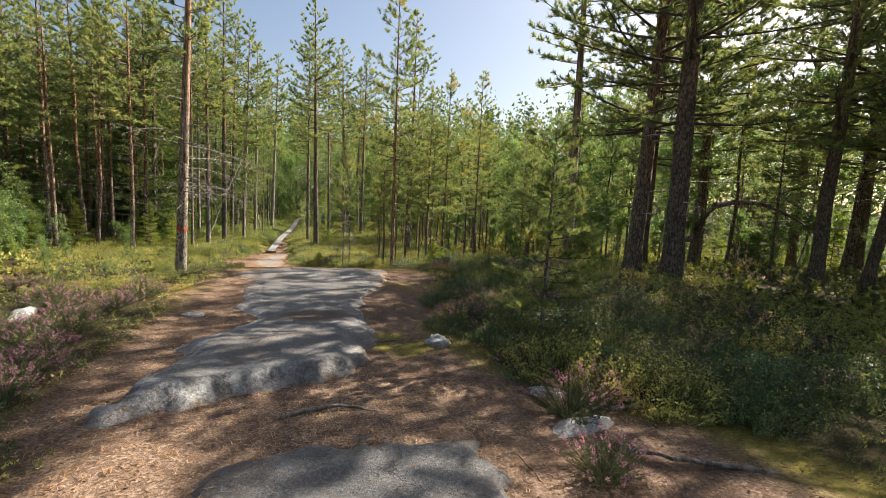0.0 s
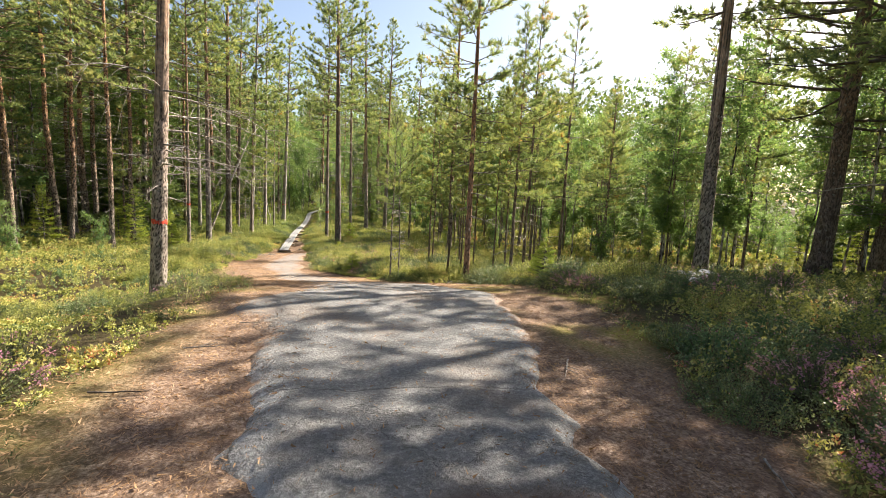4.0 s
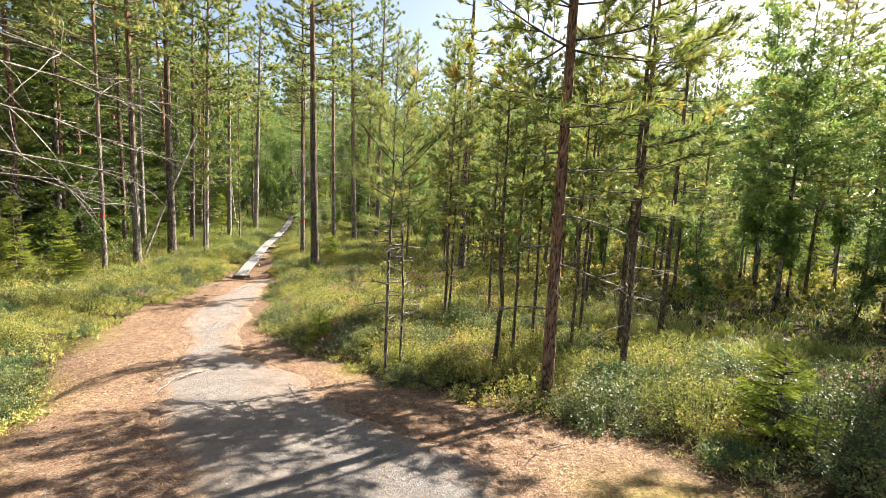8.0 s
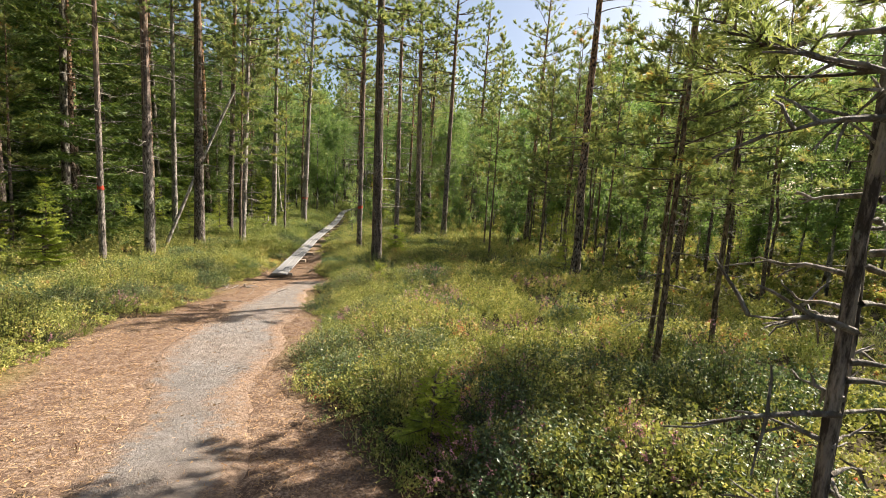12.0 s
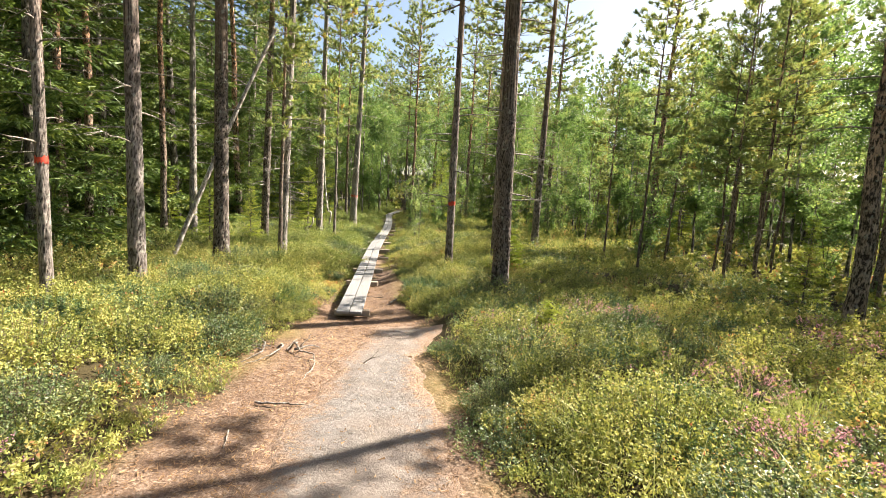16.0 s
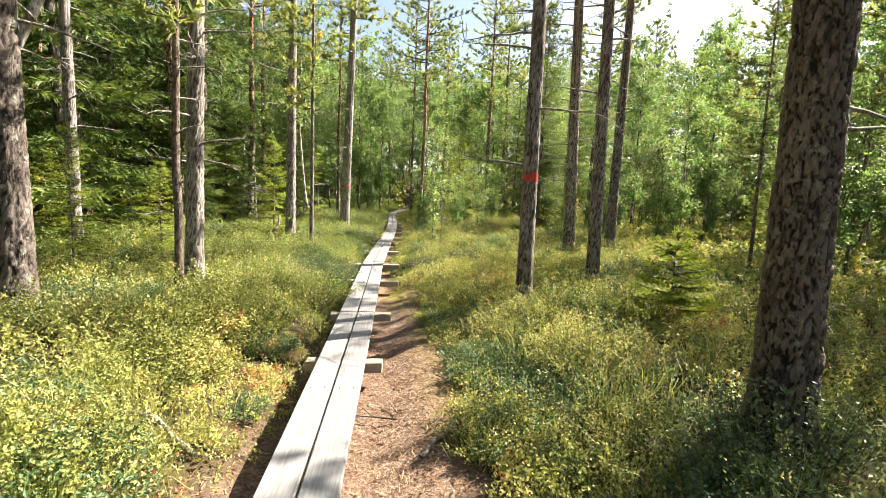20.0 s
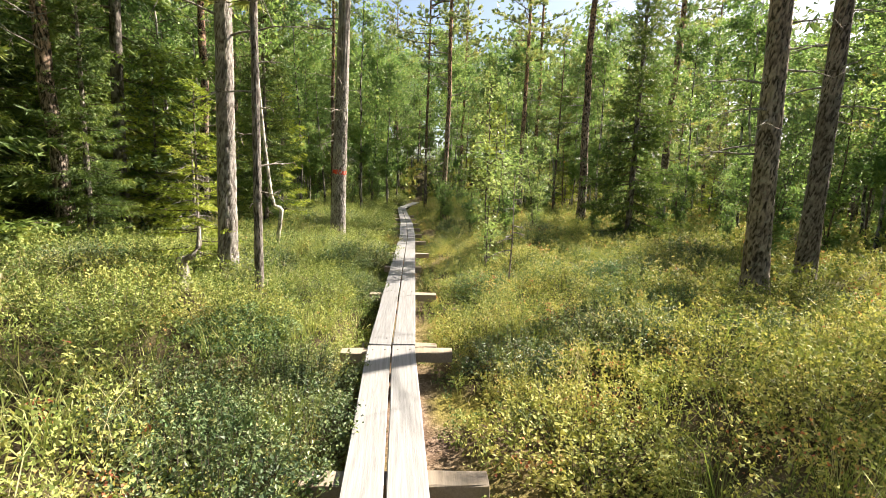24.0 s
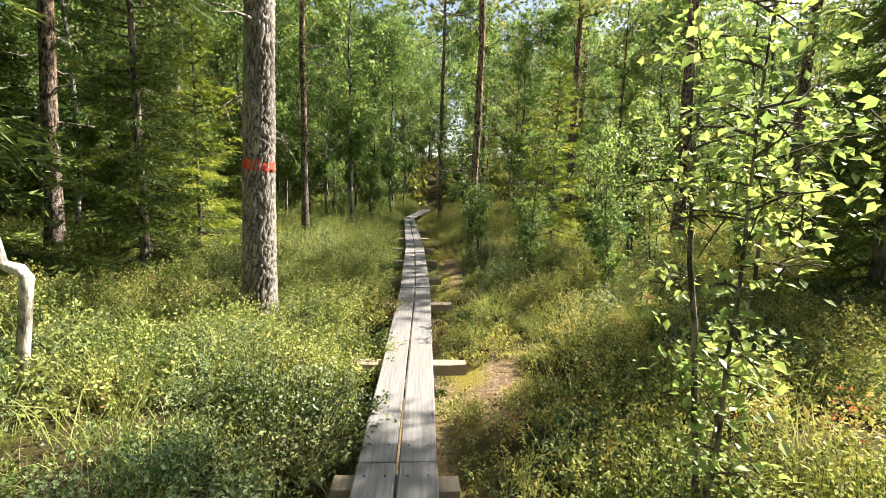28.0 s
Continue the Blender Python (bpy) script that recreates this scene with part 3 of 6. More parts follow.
def bedrock():
    xs, ys = np.arange(-4.2, 2.6, 0.065), np.arange(-3, 29, 0.065)
    X, Y = np.meshgrid(xs, ys)
    x, y = X.ravel(), Y.ravel()
    r = rock_amount(x, y)
    z = rock_top(x, y)
    n, m = len(ys), len(xs)
    i, j = np.meshgrid(np.arange(n - 1), np.arange(m - 1), indexing="ij")
    F = np.stack([i * m + j, i * m + j + 1, (i + 1) * m + j + 1, (i + 1) * m + j], -1).reshape(-1, 4)
    F = F[(r[F] > -0.3).any(1)]
    used, F2 = np.unique(F, return_inverse=True)
    me = mesh_np("bedrock", np.stack([x, y, z], 1)[used], F2.reshape(-1, 4), ROCK, smooth=True)
    st = step(1.0, 0.55, np.hypot((x - 0.05) / 0.75, (y - 6.95) / 0.42) + 0.5 * (fbm(x, y, 0.4, 75) - 0.5))
    st = np.maximum(st, 0.5 * step(0.6, 0.75, fbm(x, y, 1.4, 77)) * step(12, 18, y))
    at = me.attributes.new("stain", "FLOAT", "POINT")
    at.data.foreach_set("value", (0.8 * st[used]).astype(np.float32))
    soft = np.interp(y, (4, 8, 11, 15, 18), (0.1, 0.35, 0.65, 0.7, 0.8))
    dr = step(1.0, 0.0, r / soft) * (0.6 + 0.4 * step(8, 10, y)) + 0.1 * step(13, 17, y)
    du = 1.0 * step(12.5, 16, y) * (0.55 + 0.45 * step(0.35, 0.6, fbm(x, y, 0.8, 79)))
    li = step(0.4, 0.05, r) * step(10.5, 8.0, y) * step(3.2, 4.0, y) * (0.35 + 0.65 * step(0.0, -0.8, x)) * 0.9
    at = me.attributes.new("lichen", "FLOAT", "POINT")
    at.data.foreach_set("value", li[used].astype(np.float32))
    at = me.attributes.new("dust", "FLOAT", "POINT")
    at.data.foreach_set("value", du[used].astype(np.float32))
    at = me.attributes.new("drift", "FLOAT", "POINT")
    at.data.foreach_set("value", dr[used].astype(np.float32))
    tagged(new("bedrock_slab", me), "bare grey granite slab worn smooth by walkers", "rock", kind="structure")


bedrock()

# ---- duckboards ----


def box(lx, ly, lz, rng, wear=0.004):
    """A sawn timber with eased, slightly uneven edges, its top at z = 0."""
    bm = bmesh.new()
    bmesh.ops.create_cube(bm, size=1.0)
    bmesh.ops.scale(bm, vec=(lx, ly, lz), verts=bm.verts)
    long = [e for e in bm.edges if abs((e.verts[0].co - e.verts[1].co).y) > 0.5 * ly] if ly > lx else [e for e in bm.edges if abs((e.verts[0].co - e.verts[1].co).x) > 0.5 * lx]
    bmesh.ops.subdivide_edges(bm, edges=long, cuts=6)
    bmesh.ops.bevel(bm, geom=[e for e in bm.edges if len(e.link_faces) == 2 and e.calc_face_angle(0) > 0.5], offset=0.006, segments=1, affect="EDGES")
    for v in bm.verts:
        v.co += Vector(rng.normal(0, wear, 3)) * (1, 0.4, 0.5)[0]
        v.co.z -= lz / 2
    me = bpy.data.meshes.new("timber")
    bm.to_mesh(me)
    bm.free()
    return me


def duckboards():
    rng = np.random.default_rng(3)
    ends = (29.22, 33.4, 37.35, 41.4, 45.4, 49.4, 53.4, 58.3, 62.4)
    for a, b in zip(ends[:-1], ends[1:]):
        xa, xb = np.interp(a, BOARD_Y, BOARD_X), np.interp(b, BOARD_Y, BOARD_X)
        turn = math.degrees(math.atan2(xa - xb, b - a))
        za, zb = (0.17 + float(np.interp(v, (0, 61, 63), (0, 0, 0.2))) for v in (a, b))
        m = pose((xa + xb) / 2, (a + b) / 2, (za + zb) / 2, math.degrees(math.atan2(zb - za, b - a)), 0, turn)
        d = new("duckboard")
        d.matrix_basis = m
        tagged(d, "pair of sun-bleached grey planks laid end to end across the bog", "duckboard", "duckboards through the bog")
        for s in (-1, 1):
            me = box(0.193, b - a - 0.02, 0.045, rng, 0.0015)
            me.materials.append(PLANK)
            p = part("plank", me, d)
            p.matrix_basis = pose(s * 0.104, rng.uniform(-0.015, 0.015), rng.uniform(-0.004, 0.004), 0, 0, rng.uniform(-0.12, 0.12))
            nail = bpy.data.meshes.new("nail")
            bm = bmesh.new()
            for yy in (-0.46, -0.02, 0.47):
                for xx in (-0.05, 0.05):
                    bmesh.ops.create_cone(bm, cap_ends=True, segments=6, radius1=0.006, radius2=0.005, depth=0.004, matrix=Matrix.Translation((xx, yy * (b - a), 0.002)))
            bm.to_mesh(nail)
            bm.free()
            nail.materials.append(TWIG)
            tagged(part("nail_heads", nail, p, "dark nail heads"), kind="stuff")
    for yy, w, low in ((29.5, 0.56, 0), (31.9, 0.66, 0), (33.5, 0.72, 0), (35.6, 0.92, 0), (37.34, 0.94, 0), (39.4, 0.85, 0), (41.3, 0.62, 0), (42.85, 0.94, 0), (44.75, 0.86, 0), (46.25, 0.8, 0), (47.9, 0.8, 0), (49.5, 0.9, 0), (51.5, 0.8, 0), (53.5, 0.9, 0),
                       (37.75, 0.7, 1), (57.9, 0.8, 0)):
        bx = float(np.interp(yy, BOARD_Y, BOARD_X))
        me = box(w, 0.12, 0.09 if not low else 0.1, rng, 0.003)
        me.materials.append(JOIST)
        j = new("joist", me)
        j.matrix_basis = pose(bx + rng.uniform(-0.03, 0.05) + (0.04 if low else 0), yy, 0.124 - (0.092 if low else 0), 0, 0, rng.uniform(-3, 3))
        tagged(j, "sawn timber crosspiece under the planks", "joist", "crosspieces of the duckboards")


duckboards()

# ---- trees: one of each form, then copies ----
FORMS = {}


def limb(p0, way, length, bend, rng, n=6, wig=0.06):
    """Points of a branch from p0."""
    t = np.linspace(0, 1, n)[:, None]
    P = p0 + way * length * t + np.array([0, 0, 1.0]) * bend * length * t ** 2
    P[1:] += rng.normal(0, wig * length / n, (n - 1, 3)) * t[1:]
    return P


def trunk_points(h, rng, n=18, sway=0.012):
    z = np.linspace(0, 1, n)
    x = np.cumsum(rng.normal(0, sway, n)) * 0.5
    y = np.cumsum(rng.normal(0, sway, n)) * 0.5
    k = np.sin(np.pi * z) * (1 - z) * h * 0.6
    return np.stack([x * k, y * k, z * h], 1)


def trunk_radius(z, d, tip=0.06):
    """Radius against height as a share, with a flared foot."""
    return d / 2 * ((1 - z) ** 0.75 * (1 - tip) + tip + 0.35 * np.exp(-z * 55))


def pine_form(kind, h, d, base, reach, seed, n_needles, nl, nw, needle, wood, whorl=0.42, dead=True, tuft_gap=0.17, top_round=0.6, inner=0.3, rise=0.0, many=(3, 6), dead_gap=0.4):
    rng = np.random.default_rng(seed)
    W, TP, TD, DW = [], [], [], []
    z = base * h
    while z < h * 0.985:
        u = (z - base * h) / (h * (1 - base))
        prof = (0.45 + 0.55 * np.sin(min(1, u * 1.6 + 0.25) * np.pi / 2)) * (1 - u ** (1.4 + top_round)) + 0.06
        for b in range(rng.integers(*many)):
            if rng.random() < 0.12:
                continue
            az = rng.uniform(0, 2 * np.pi)
            L = reach * prof * rng.uniform(0.6, 1.15)
            el = rise - 0.1 + 0.75 * u + rng.normal(0, 0.15)
            way = np.array([np.cos(az) * np.cos(el), np.sin(az) * np.cos(el), np.sin(el)])
            p0 = np.array([0, 0, z + rng.uniform(-0.1, 0.1)])
            B = limb(p0, way, L, 0.12 + 0.1 * rng.random(), rng)
            W.append(tube(B, np.linspace(0.021, 0.003, len(B)) * (d / 0.25) * (L / reach + 0.3), 4))
            m = max(2, int(L / tuft_gap))
            for s in np.linspace(inner, 1.0, m):
                q = np.array([np.interp(s, np.linspace(0, 1, len(B)), B[:, c]) for c in range(3)])
                side = unit(np.cross(way, [0, 0, 1.0]))
                for g in range(rng.integers(1, 4)):
                    w2 = unit(way * 0.6 + side * rng.choice([-1, 1]) * rng.uniform(0.2, 1.0) + np.array([0, 0, rng.uniform(0.0, 0.5)]))
                    l2 = L * 0.28 * rng.uniform(0.3, 1.0) * (1.25 - s)  + 0.05
                    e = q + w2 * l2
                    W.append(tube(np.stack([q, e]), np.array([0.005, 0.003]), 3))
                    for f in ((1.0,) if l2 < tuft_gap * 1.2 else (0.55, 1.0)):
                        TP.append(q + w2 * l2 * f)
                        TD.append(unit(w2 + np.array([0, 0, 0.35])))
        z += whorl * rng.uniform(0.7, 1.2)
    TP.append(np.array([0, 0, h])), TD.append(np.array([0, 0, 1.0]))
    if dead:
        zz = max(0.12, base - 0.35) * h
        while zz < base * h:
            az = rng.uniform(0, 2 * np.pi)
            L = reach * rng.uniform(0.15, 0.6)
            B = limb(np.array([0, 0, zz]), np.array([np.cos(az), np.sin(az), rng.uniform(-0.1, 0.3)]), L, -0.15, rng, 6, 0.12)
            DW.append(tube(B, np.linspace(0.02, 0.004, len(B)) * min(1, (d / 0.2) ** 0.7), 4))
            for g in range(3):
                q = B[rng.integers(2, 6)]
                DW.append(tube(limb(q, unit(rng.normal(size=3) + np.array([np.cos(az), np.sin(az), 0])), L * 0.35, -0.1, rng, 4, 0.15), np.linspace(0.007, 0.003, 4), 3))
            zz += rng.uniform(0.3, 1.0) * dead_gap
    t = new("pine_tree")
    rng2 = np.random.default_rng(seed + 500)
    P = trunk_points(h, rng2)
    P[:, :2] *= 1 - step(base * 0.6, base, P[:, 2] / h)[:, None]
    V, F = tube(P, trunk_radius(P[:, 2] / h, d), 12, 0.06, rng2)
    part("trunk", mesh_np("trunk", V, F, wood, smooth=True), t)
    V, F = joined(W)
    tagged(part("branchwork", mesh_np("branchwork", V, F, TWIG, smooth=True), t), kind="stuff")
    if DW:
        V, F = joined(DW)
        tagged(part("deadwood", mesh_np("deadwood", V, F, DEAD_WOOD, smooth=True), t, "bare grey dead branches"), kind="stuff")
    V, F = tufts(np.array(TP), np.array(TD), n_needles, nl, nw, 1.15, rng)
    part("crown", mesh_np("crown", V, F, needle), t)
    FORMS.setdefault(kind, []).append((t, h, d))


def spruce_form(kind, h, d, base, reach, seed, n_needles, nl, nw, whorl=0.33, gap=0.12, needle=SPRUCE):
    rng = np.random.default_rng(seed)
    W, TP, TD = [], [], []
    z = base * h
    while z < h * 0.98:
        u = z / h
        for b in range(rng.integers(4, 7)):
            az = rng.uniform(0, 2 * np.pi)
            L = reach * (1 - u) ** 0.8 * rng.uniform(0.65, 1.1) + 0.06
            el = -0.35 + 0.75 * u + rng.normal(0, 0.08)
            way = np.array([np.cos(az) * np.cos(el), np.sin(az) * np.cos(el), np.sin(el)])
            B = limb(np.array([0, 0, z + rng.uniform(-0.1, 0.1)]), way, L, 0.12, rng, 5, 0.04)
            W.append(tube(B, np.linspace(0.018, 0.004, len(B)), 3))
            side = unit(np.cross(way, [0, 0, 1.0]))
            for s in np.linspace(0.2, 1.0, max(3, int(L / gap))):
                q = np.array([np.interp(s, np.linspace(0, 1, len(B)), B[:, c]) for c in range(3)])
                TP.append(q), TD.append(way)
                for sg in (-1, 1):
                    l2 = 0.42 * L * (1.05 - s) * rng.uniform(0.5, 1.1) + 0.04
                    w2 = unit(way * 0.7 + sg * side + np.array([0, 0, -0.15]))
                    for f in np.arange(gap * 0.8, l2 + gap * 0.5, gap * 0.9):
                        TP.append(q + w2 * f + np.array([0, 0, -0.12 * f])), TD.append(w2)
        z += whorl * rng.uniform(0.75, 1.15) * (1.0 if h > 3 else 0.45)
    TP.append(np.array([0, 0, h])), TD.append(np.array([0, 0, 1.0]))
    t = new("spruce_tree")
    P = trunk_points(h, rng, 14, 0.006)
    P[:, :2] *= 0.3
    V, F = tube(P, trunk_radius(P[:, 2] / h, d), 9, 0.05, rng)
    part("trunk", mesh_np("trunk", V, F, GREY_BARK, smooth=True), t)
    V, F = joined(W)
    tagged(part("branchwork", mesh_np("branchwork", V, F, TWIG, smooth=True), t), kind="stuff")
    V, F = tufts(np.array(TP), np.array(TD), n_needles, nl, nw, 0.95, rng, 0.7)
    part("crown", mesh_np("crown", V, F, needle), t)
    FORMS.setdefault(kind, []).append((t, h, d))


def broadleaf_form(kind, name, h, d, base, reach, seed, n_leaf, size, leaf, wood, stems=1, bend=0.0, slim=0.6, el0=0.6, flat=0.4):
    rng = np.random.default_rng(seed)
    W, LP, TR = [], [], []
    for s in range(stems):
        hh = h * (1 if s == 0 else rng.uniform(0.6, 0.95))
        P = trunk_points(hh, rng, 12, 0.03)
        az = rng.uniform(0, 2 * np.pi)
        out = 0.0 if stems == 1 else rng.uniform(0.1, 0.3)
        z01 = np.linspace(0, 1, 12)
        P[:, 0] += np.cos(az) * out * hh * z01 ** 1.3 + bend * np.sin(z01 * 2.6) * hh
        P[:, 1] += np.sin(az) * out * hh * z01 ** 1.3
        TR.append(tube(P, trunk_radius(z01, d * (1 if s == 0 else 0.7), 0.12), 8, 0.06, rng))
        for b in range(int(26 * (h / 6) ** 0.7 / stems ** 0.5) + 5):
            u = rng.uniform(base, 0.98)
            p0 = np.array([np.interp(u, z01, P[:, c]) for c in range(3)])
            a2 = rng.uniform(0, 2 * np.pi)
            L = reach * (0.35 + 0.65 * np.sin(np.pi * min(1, (1 - u) * 1.2 + 0.12))) * rng.uniform(0.5, 1.1)
            el = el0 + rng.normal(0, 0.2)
            B = limb(p0, np.array([np.cos(a2) * np.cos(el), np.sin(a2) * np.cos(el), np.sin(el)]), L, -0.25, rng, 6, 0.1)
            W.append(tube(B, np.linspace(0.012, 0.003, 6) * (d / 0.08) ** 0.5, 3))
            for g in range(4):
                q = B[rng.integers(1, 6)]
                C = limb(q, unit(rng.normal(size=3) + np.array([0, 0, 0.2])), L * rng.uniform(0.2, 0.5), -0.25, rng, 4, 0.1)
                W.append(tube(C, np.linspace(0.005, 0.002, 4), 3))
                LP.append(C)
            LP.append(B[2:])
    A = np.concatenate(LP)
    pts = A[rng.integers(0, len(A), n_leaf)] + rng.normal(0, 0.05 + 0.005 * h, (n_leaf, 3))
    t = new(name)
    for k, (V, F) in enumerate(TR):
        part("trunk" if k == 0 else "stem", mesh_np("trunk" if k == 0 else "stem", V, F, wood, smooth=True), t)
    V, F = joined(W)
    tagged(part("branchwork", mesh_np("branchwork", V, F, TWIG, smooth=True), t), kind="stuff")
    V, F = leaves(pts, size, rng, flat, slim, 0.3 if flat < 0.6 else 0.1)
    part("crown", mesh_np("crown", V, F, leaf), t)
    FORMS.setdefault(kind, []).append((t, h, d))


for s in range(5):
    pine_form("pine", 15 + s * 0.6, 0.28, 0.46 + 0.05 * (s % 3), 2.1, 10 + s, 24, 0.17, 0.036, NEEDLE, PINE_BARK, 0.5, tuft_gap=0.3)
for s in range(2):
    pine_form("old_pine", 14.5, 0.5, 0.28, 3.6, 20 + s, 26, 0.15, 0.026, NEEDLE, PINE_DARK, 0.5, tuft_gap=0.28)
for s in range(4):
    pine_form("young_pine", 7.5, 0.11, 0.32, 1.15, 30 + s, 30, 0.12, 0.012, NEEDLE_YOUNG, PINE_DARK, 0.34, tuft_gap=0.17)
for s in range(2):
    pine_form("near_pine", 4.6, 0.09, 0.5, 0.8, 40 + s, 14, 0.095, 0.0055, NEEDLE_YOUNG, GREY_BARK, 0.26, tuft_gap=0.075, inner=0.5, rise=0.28, many=(3, 5), dead_gap=0.13)
pine_form("bushy_pine", 3.4, 0.07, 0.14, 0.8, 47, 46, 0.085, 0.008, NEEDLE_YOUNG, PINE_DARK, 0.2, tuft_gap=0.11)
for s in range(3):
    pine_form("thin_pine", 8.5, 0.09, 0.36, 0.9, 50 + s, 18, 0.14, 0.03, NEEDLE_YOUNG, PINE_DARK, 0.36, tuft_gap=0.2)
for s in range(4):
    spruce_form("spruce", 13, 0.25, 0.05, 2.4, 60 + s, 9, 0.19, 0.045, 0.42, 0.24)
spruce_form("near_spruce", 8.0, 0.15, 0.03, 1.8, 67, 9, 0.12, 0.026, 0.2, 0.17)
for s in range(2):
    spruce_form("small_spruce", 4.5, 0.08, 0.06, 1.2, 70 + s, 8, 0.09, 0.02, 0.28, 0.13, SPRUCE_LIGHT)
for s in range(2):
    spruce_form("spruce_sapling", 1.3, 0.025, 0.04, 0.7, 75 + s, 26, 0.04, 0.009, 0.34, 0.055, SPRUCE_LIGHT)
for s in range(3):
    broadleaf_form("birch", "birch_tree", 9.0, 0.10, 0.2, 1.8, 80 + s, 6600, 0.11, BIRCH_LEAF, BIRCH_BARK)
for s in range(2):
    broadleaf_form("birch_bush", "birch_sapling", 3.2, 0.035, 0.08, 0.8, 85 + s, 2600, 0.07, BIRCH_LEAF, TWIG, 3)
broadleaf_form("tall_birch", "birch_tree", 8.0, 0.085, 0.45, 1.3, 84, 2600, 0.085, BIRCH_LEAF, BIRCH_BARK)
broadleaf_form("rowan", "rowan_sapling", 3.6, 0.035, 0.14, 0.5, 90, 2100, 0.056, ROWAN_LEAF, GREY_BARK, 3, slim=0.62, el0=0.35, flat=0.8)

LABELS = {"pine": "tall Scots pine with flaking orange-brown bark and a high crown", "old_pine": "old dark-barked pine with broad spreading limbs",
          "young_pine": "young pine with a slim dark trunk and green crown", "bushy_pine": "small bushy young pine with soft green needles", "near_pine": "young pine with long needles and bare dead lower twigs",
          "thin_pine": "thin bog pine with a narrow sparse crown", "spruce": "dark green spruce with drooping branches down to the ground",
          "near_spruce": "spruce with drooping branches at the edge of the bog", "small_spruce": "small spruce with bright green branch tips", "spruce_sapling": "knee-high spruce sapling among the dwarf shrubs",
          "birch": "slender birch with pale bark and light green leaves", "tall_birch": "thin crooked birch with pale bark and a high crown", "birch_bush": "leafy birch sapling with several thin stems", "rowan": "sunlit sapling with yellow-green leaves beside the duckboards"}
CATS = {"pine": "pine tree", "old_pine": "pine tree", "young_pine": "pine tree", "near_pine": "pine tree", "bushy_pine": "pine tree", "thin_pine": "pine tree", "spruce": "spruce tree", "small_spruce": "spruce tree", "near_spruce": "spruce tree",
        "spruce_sapling": "spruce sapling", "birch": "birch tree", "birch_bush": "birch sapling", "tall_birch": "birch tree", "rowan": "sapling"}
GROUPS = {"pine": "pines of the bog forest", "young_pine": "young pines", "thin_pine": "thin bog pines", "spruce": "spruces of the dark forest", "birch": "birches", "birch_bush": "birch saplings"}


def tree(kind, x, y, h, d=None, lean=(0, 0), spin=None, wide=None, label="", bark=None, which=None, rugged=False, mark=0):
    """Plant one tree of a kind: height h, breast-high thickness d, lean in degrees towards x and y."""
    k = int(R.integers(len(FORMS[kind]))) if which is None else which
    ob, h0, d0 = FORMS[kind][k]
    spin = R.uniform(0, 360) if spin is None else spin
    d = d0 * h / h0 if d is None else d
    m = Matrix.Translation((x, y, float(ground_z(x, y)) - 0.05)) @ pose(0, 0, 0, -lean[1], lean[0], 0) @ pose(0, 0, 0, 0, 0, spin)
    t = copy_thing(ob, m)
    tagged(t, label or LABELS[kind], CATS[kind], GROUPS.get(kind, ""))
    s, w = h / h0, (d / d0)
    w2 = (wide or s)
    for c in t.children:
        n = c.name.split(".")[0]
        c.scale = (w, w, s) if n == "trunk" else (w2, w2, s)
    for c in t.children:
        if c.name.startswith("trunk") and rugged:
            c.data = rugged_trunk(h, d, int(x * 31 + y * 17) % 997, bark or PLATED, rugged == "fine")
            c.scale = (1, 1, 1)
        if c.name.startswith("trunk") and mark:
            zs = np.linspace(mark - 0.045, mark + 0.045, 4)
            V, F = tube(np.stack([0 * zs, 0 * zs, zs], 1), trunk_radius(zs / h, d) * 1.0 + 0.006, 36, 0.02, np.random.default_rng(3))
            V[:, 2] += np.random.default_rng(5).uniform(-0.022, 0.022, len(V)) * (np.abs(V[:, 2] - mark) > 0.03)
            part("paint_mark", mesh_np("paint_mark", V, F, RED, smooth=True), t, "red painted trail mark")
    return t


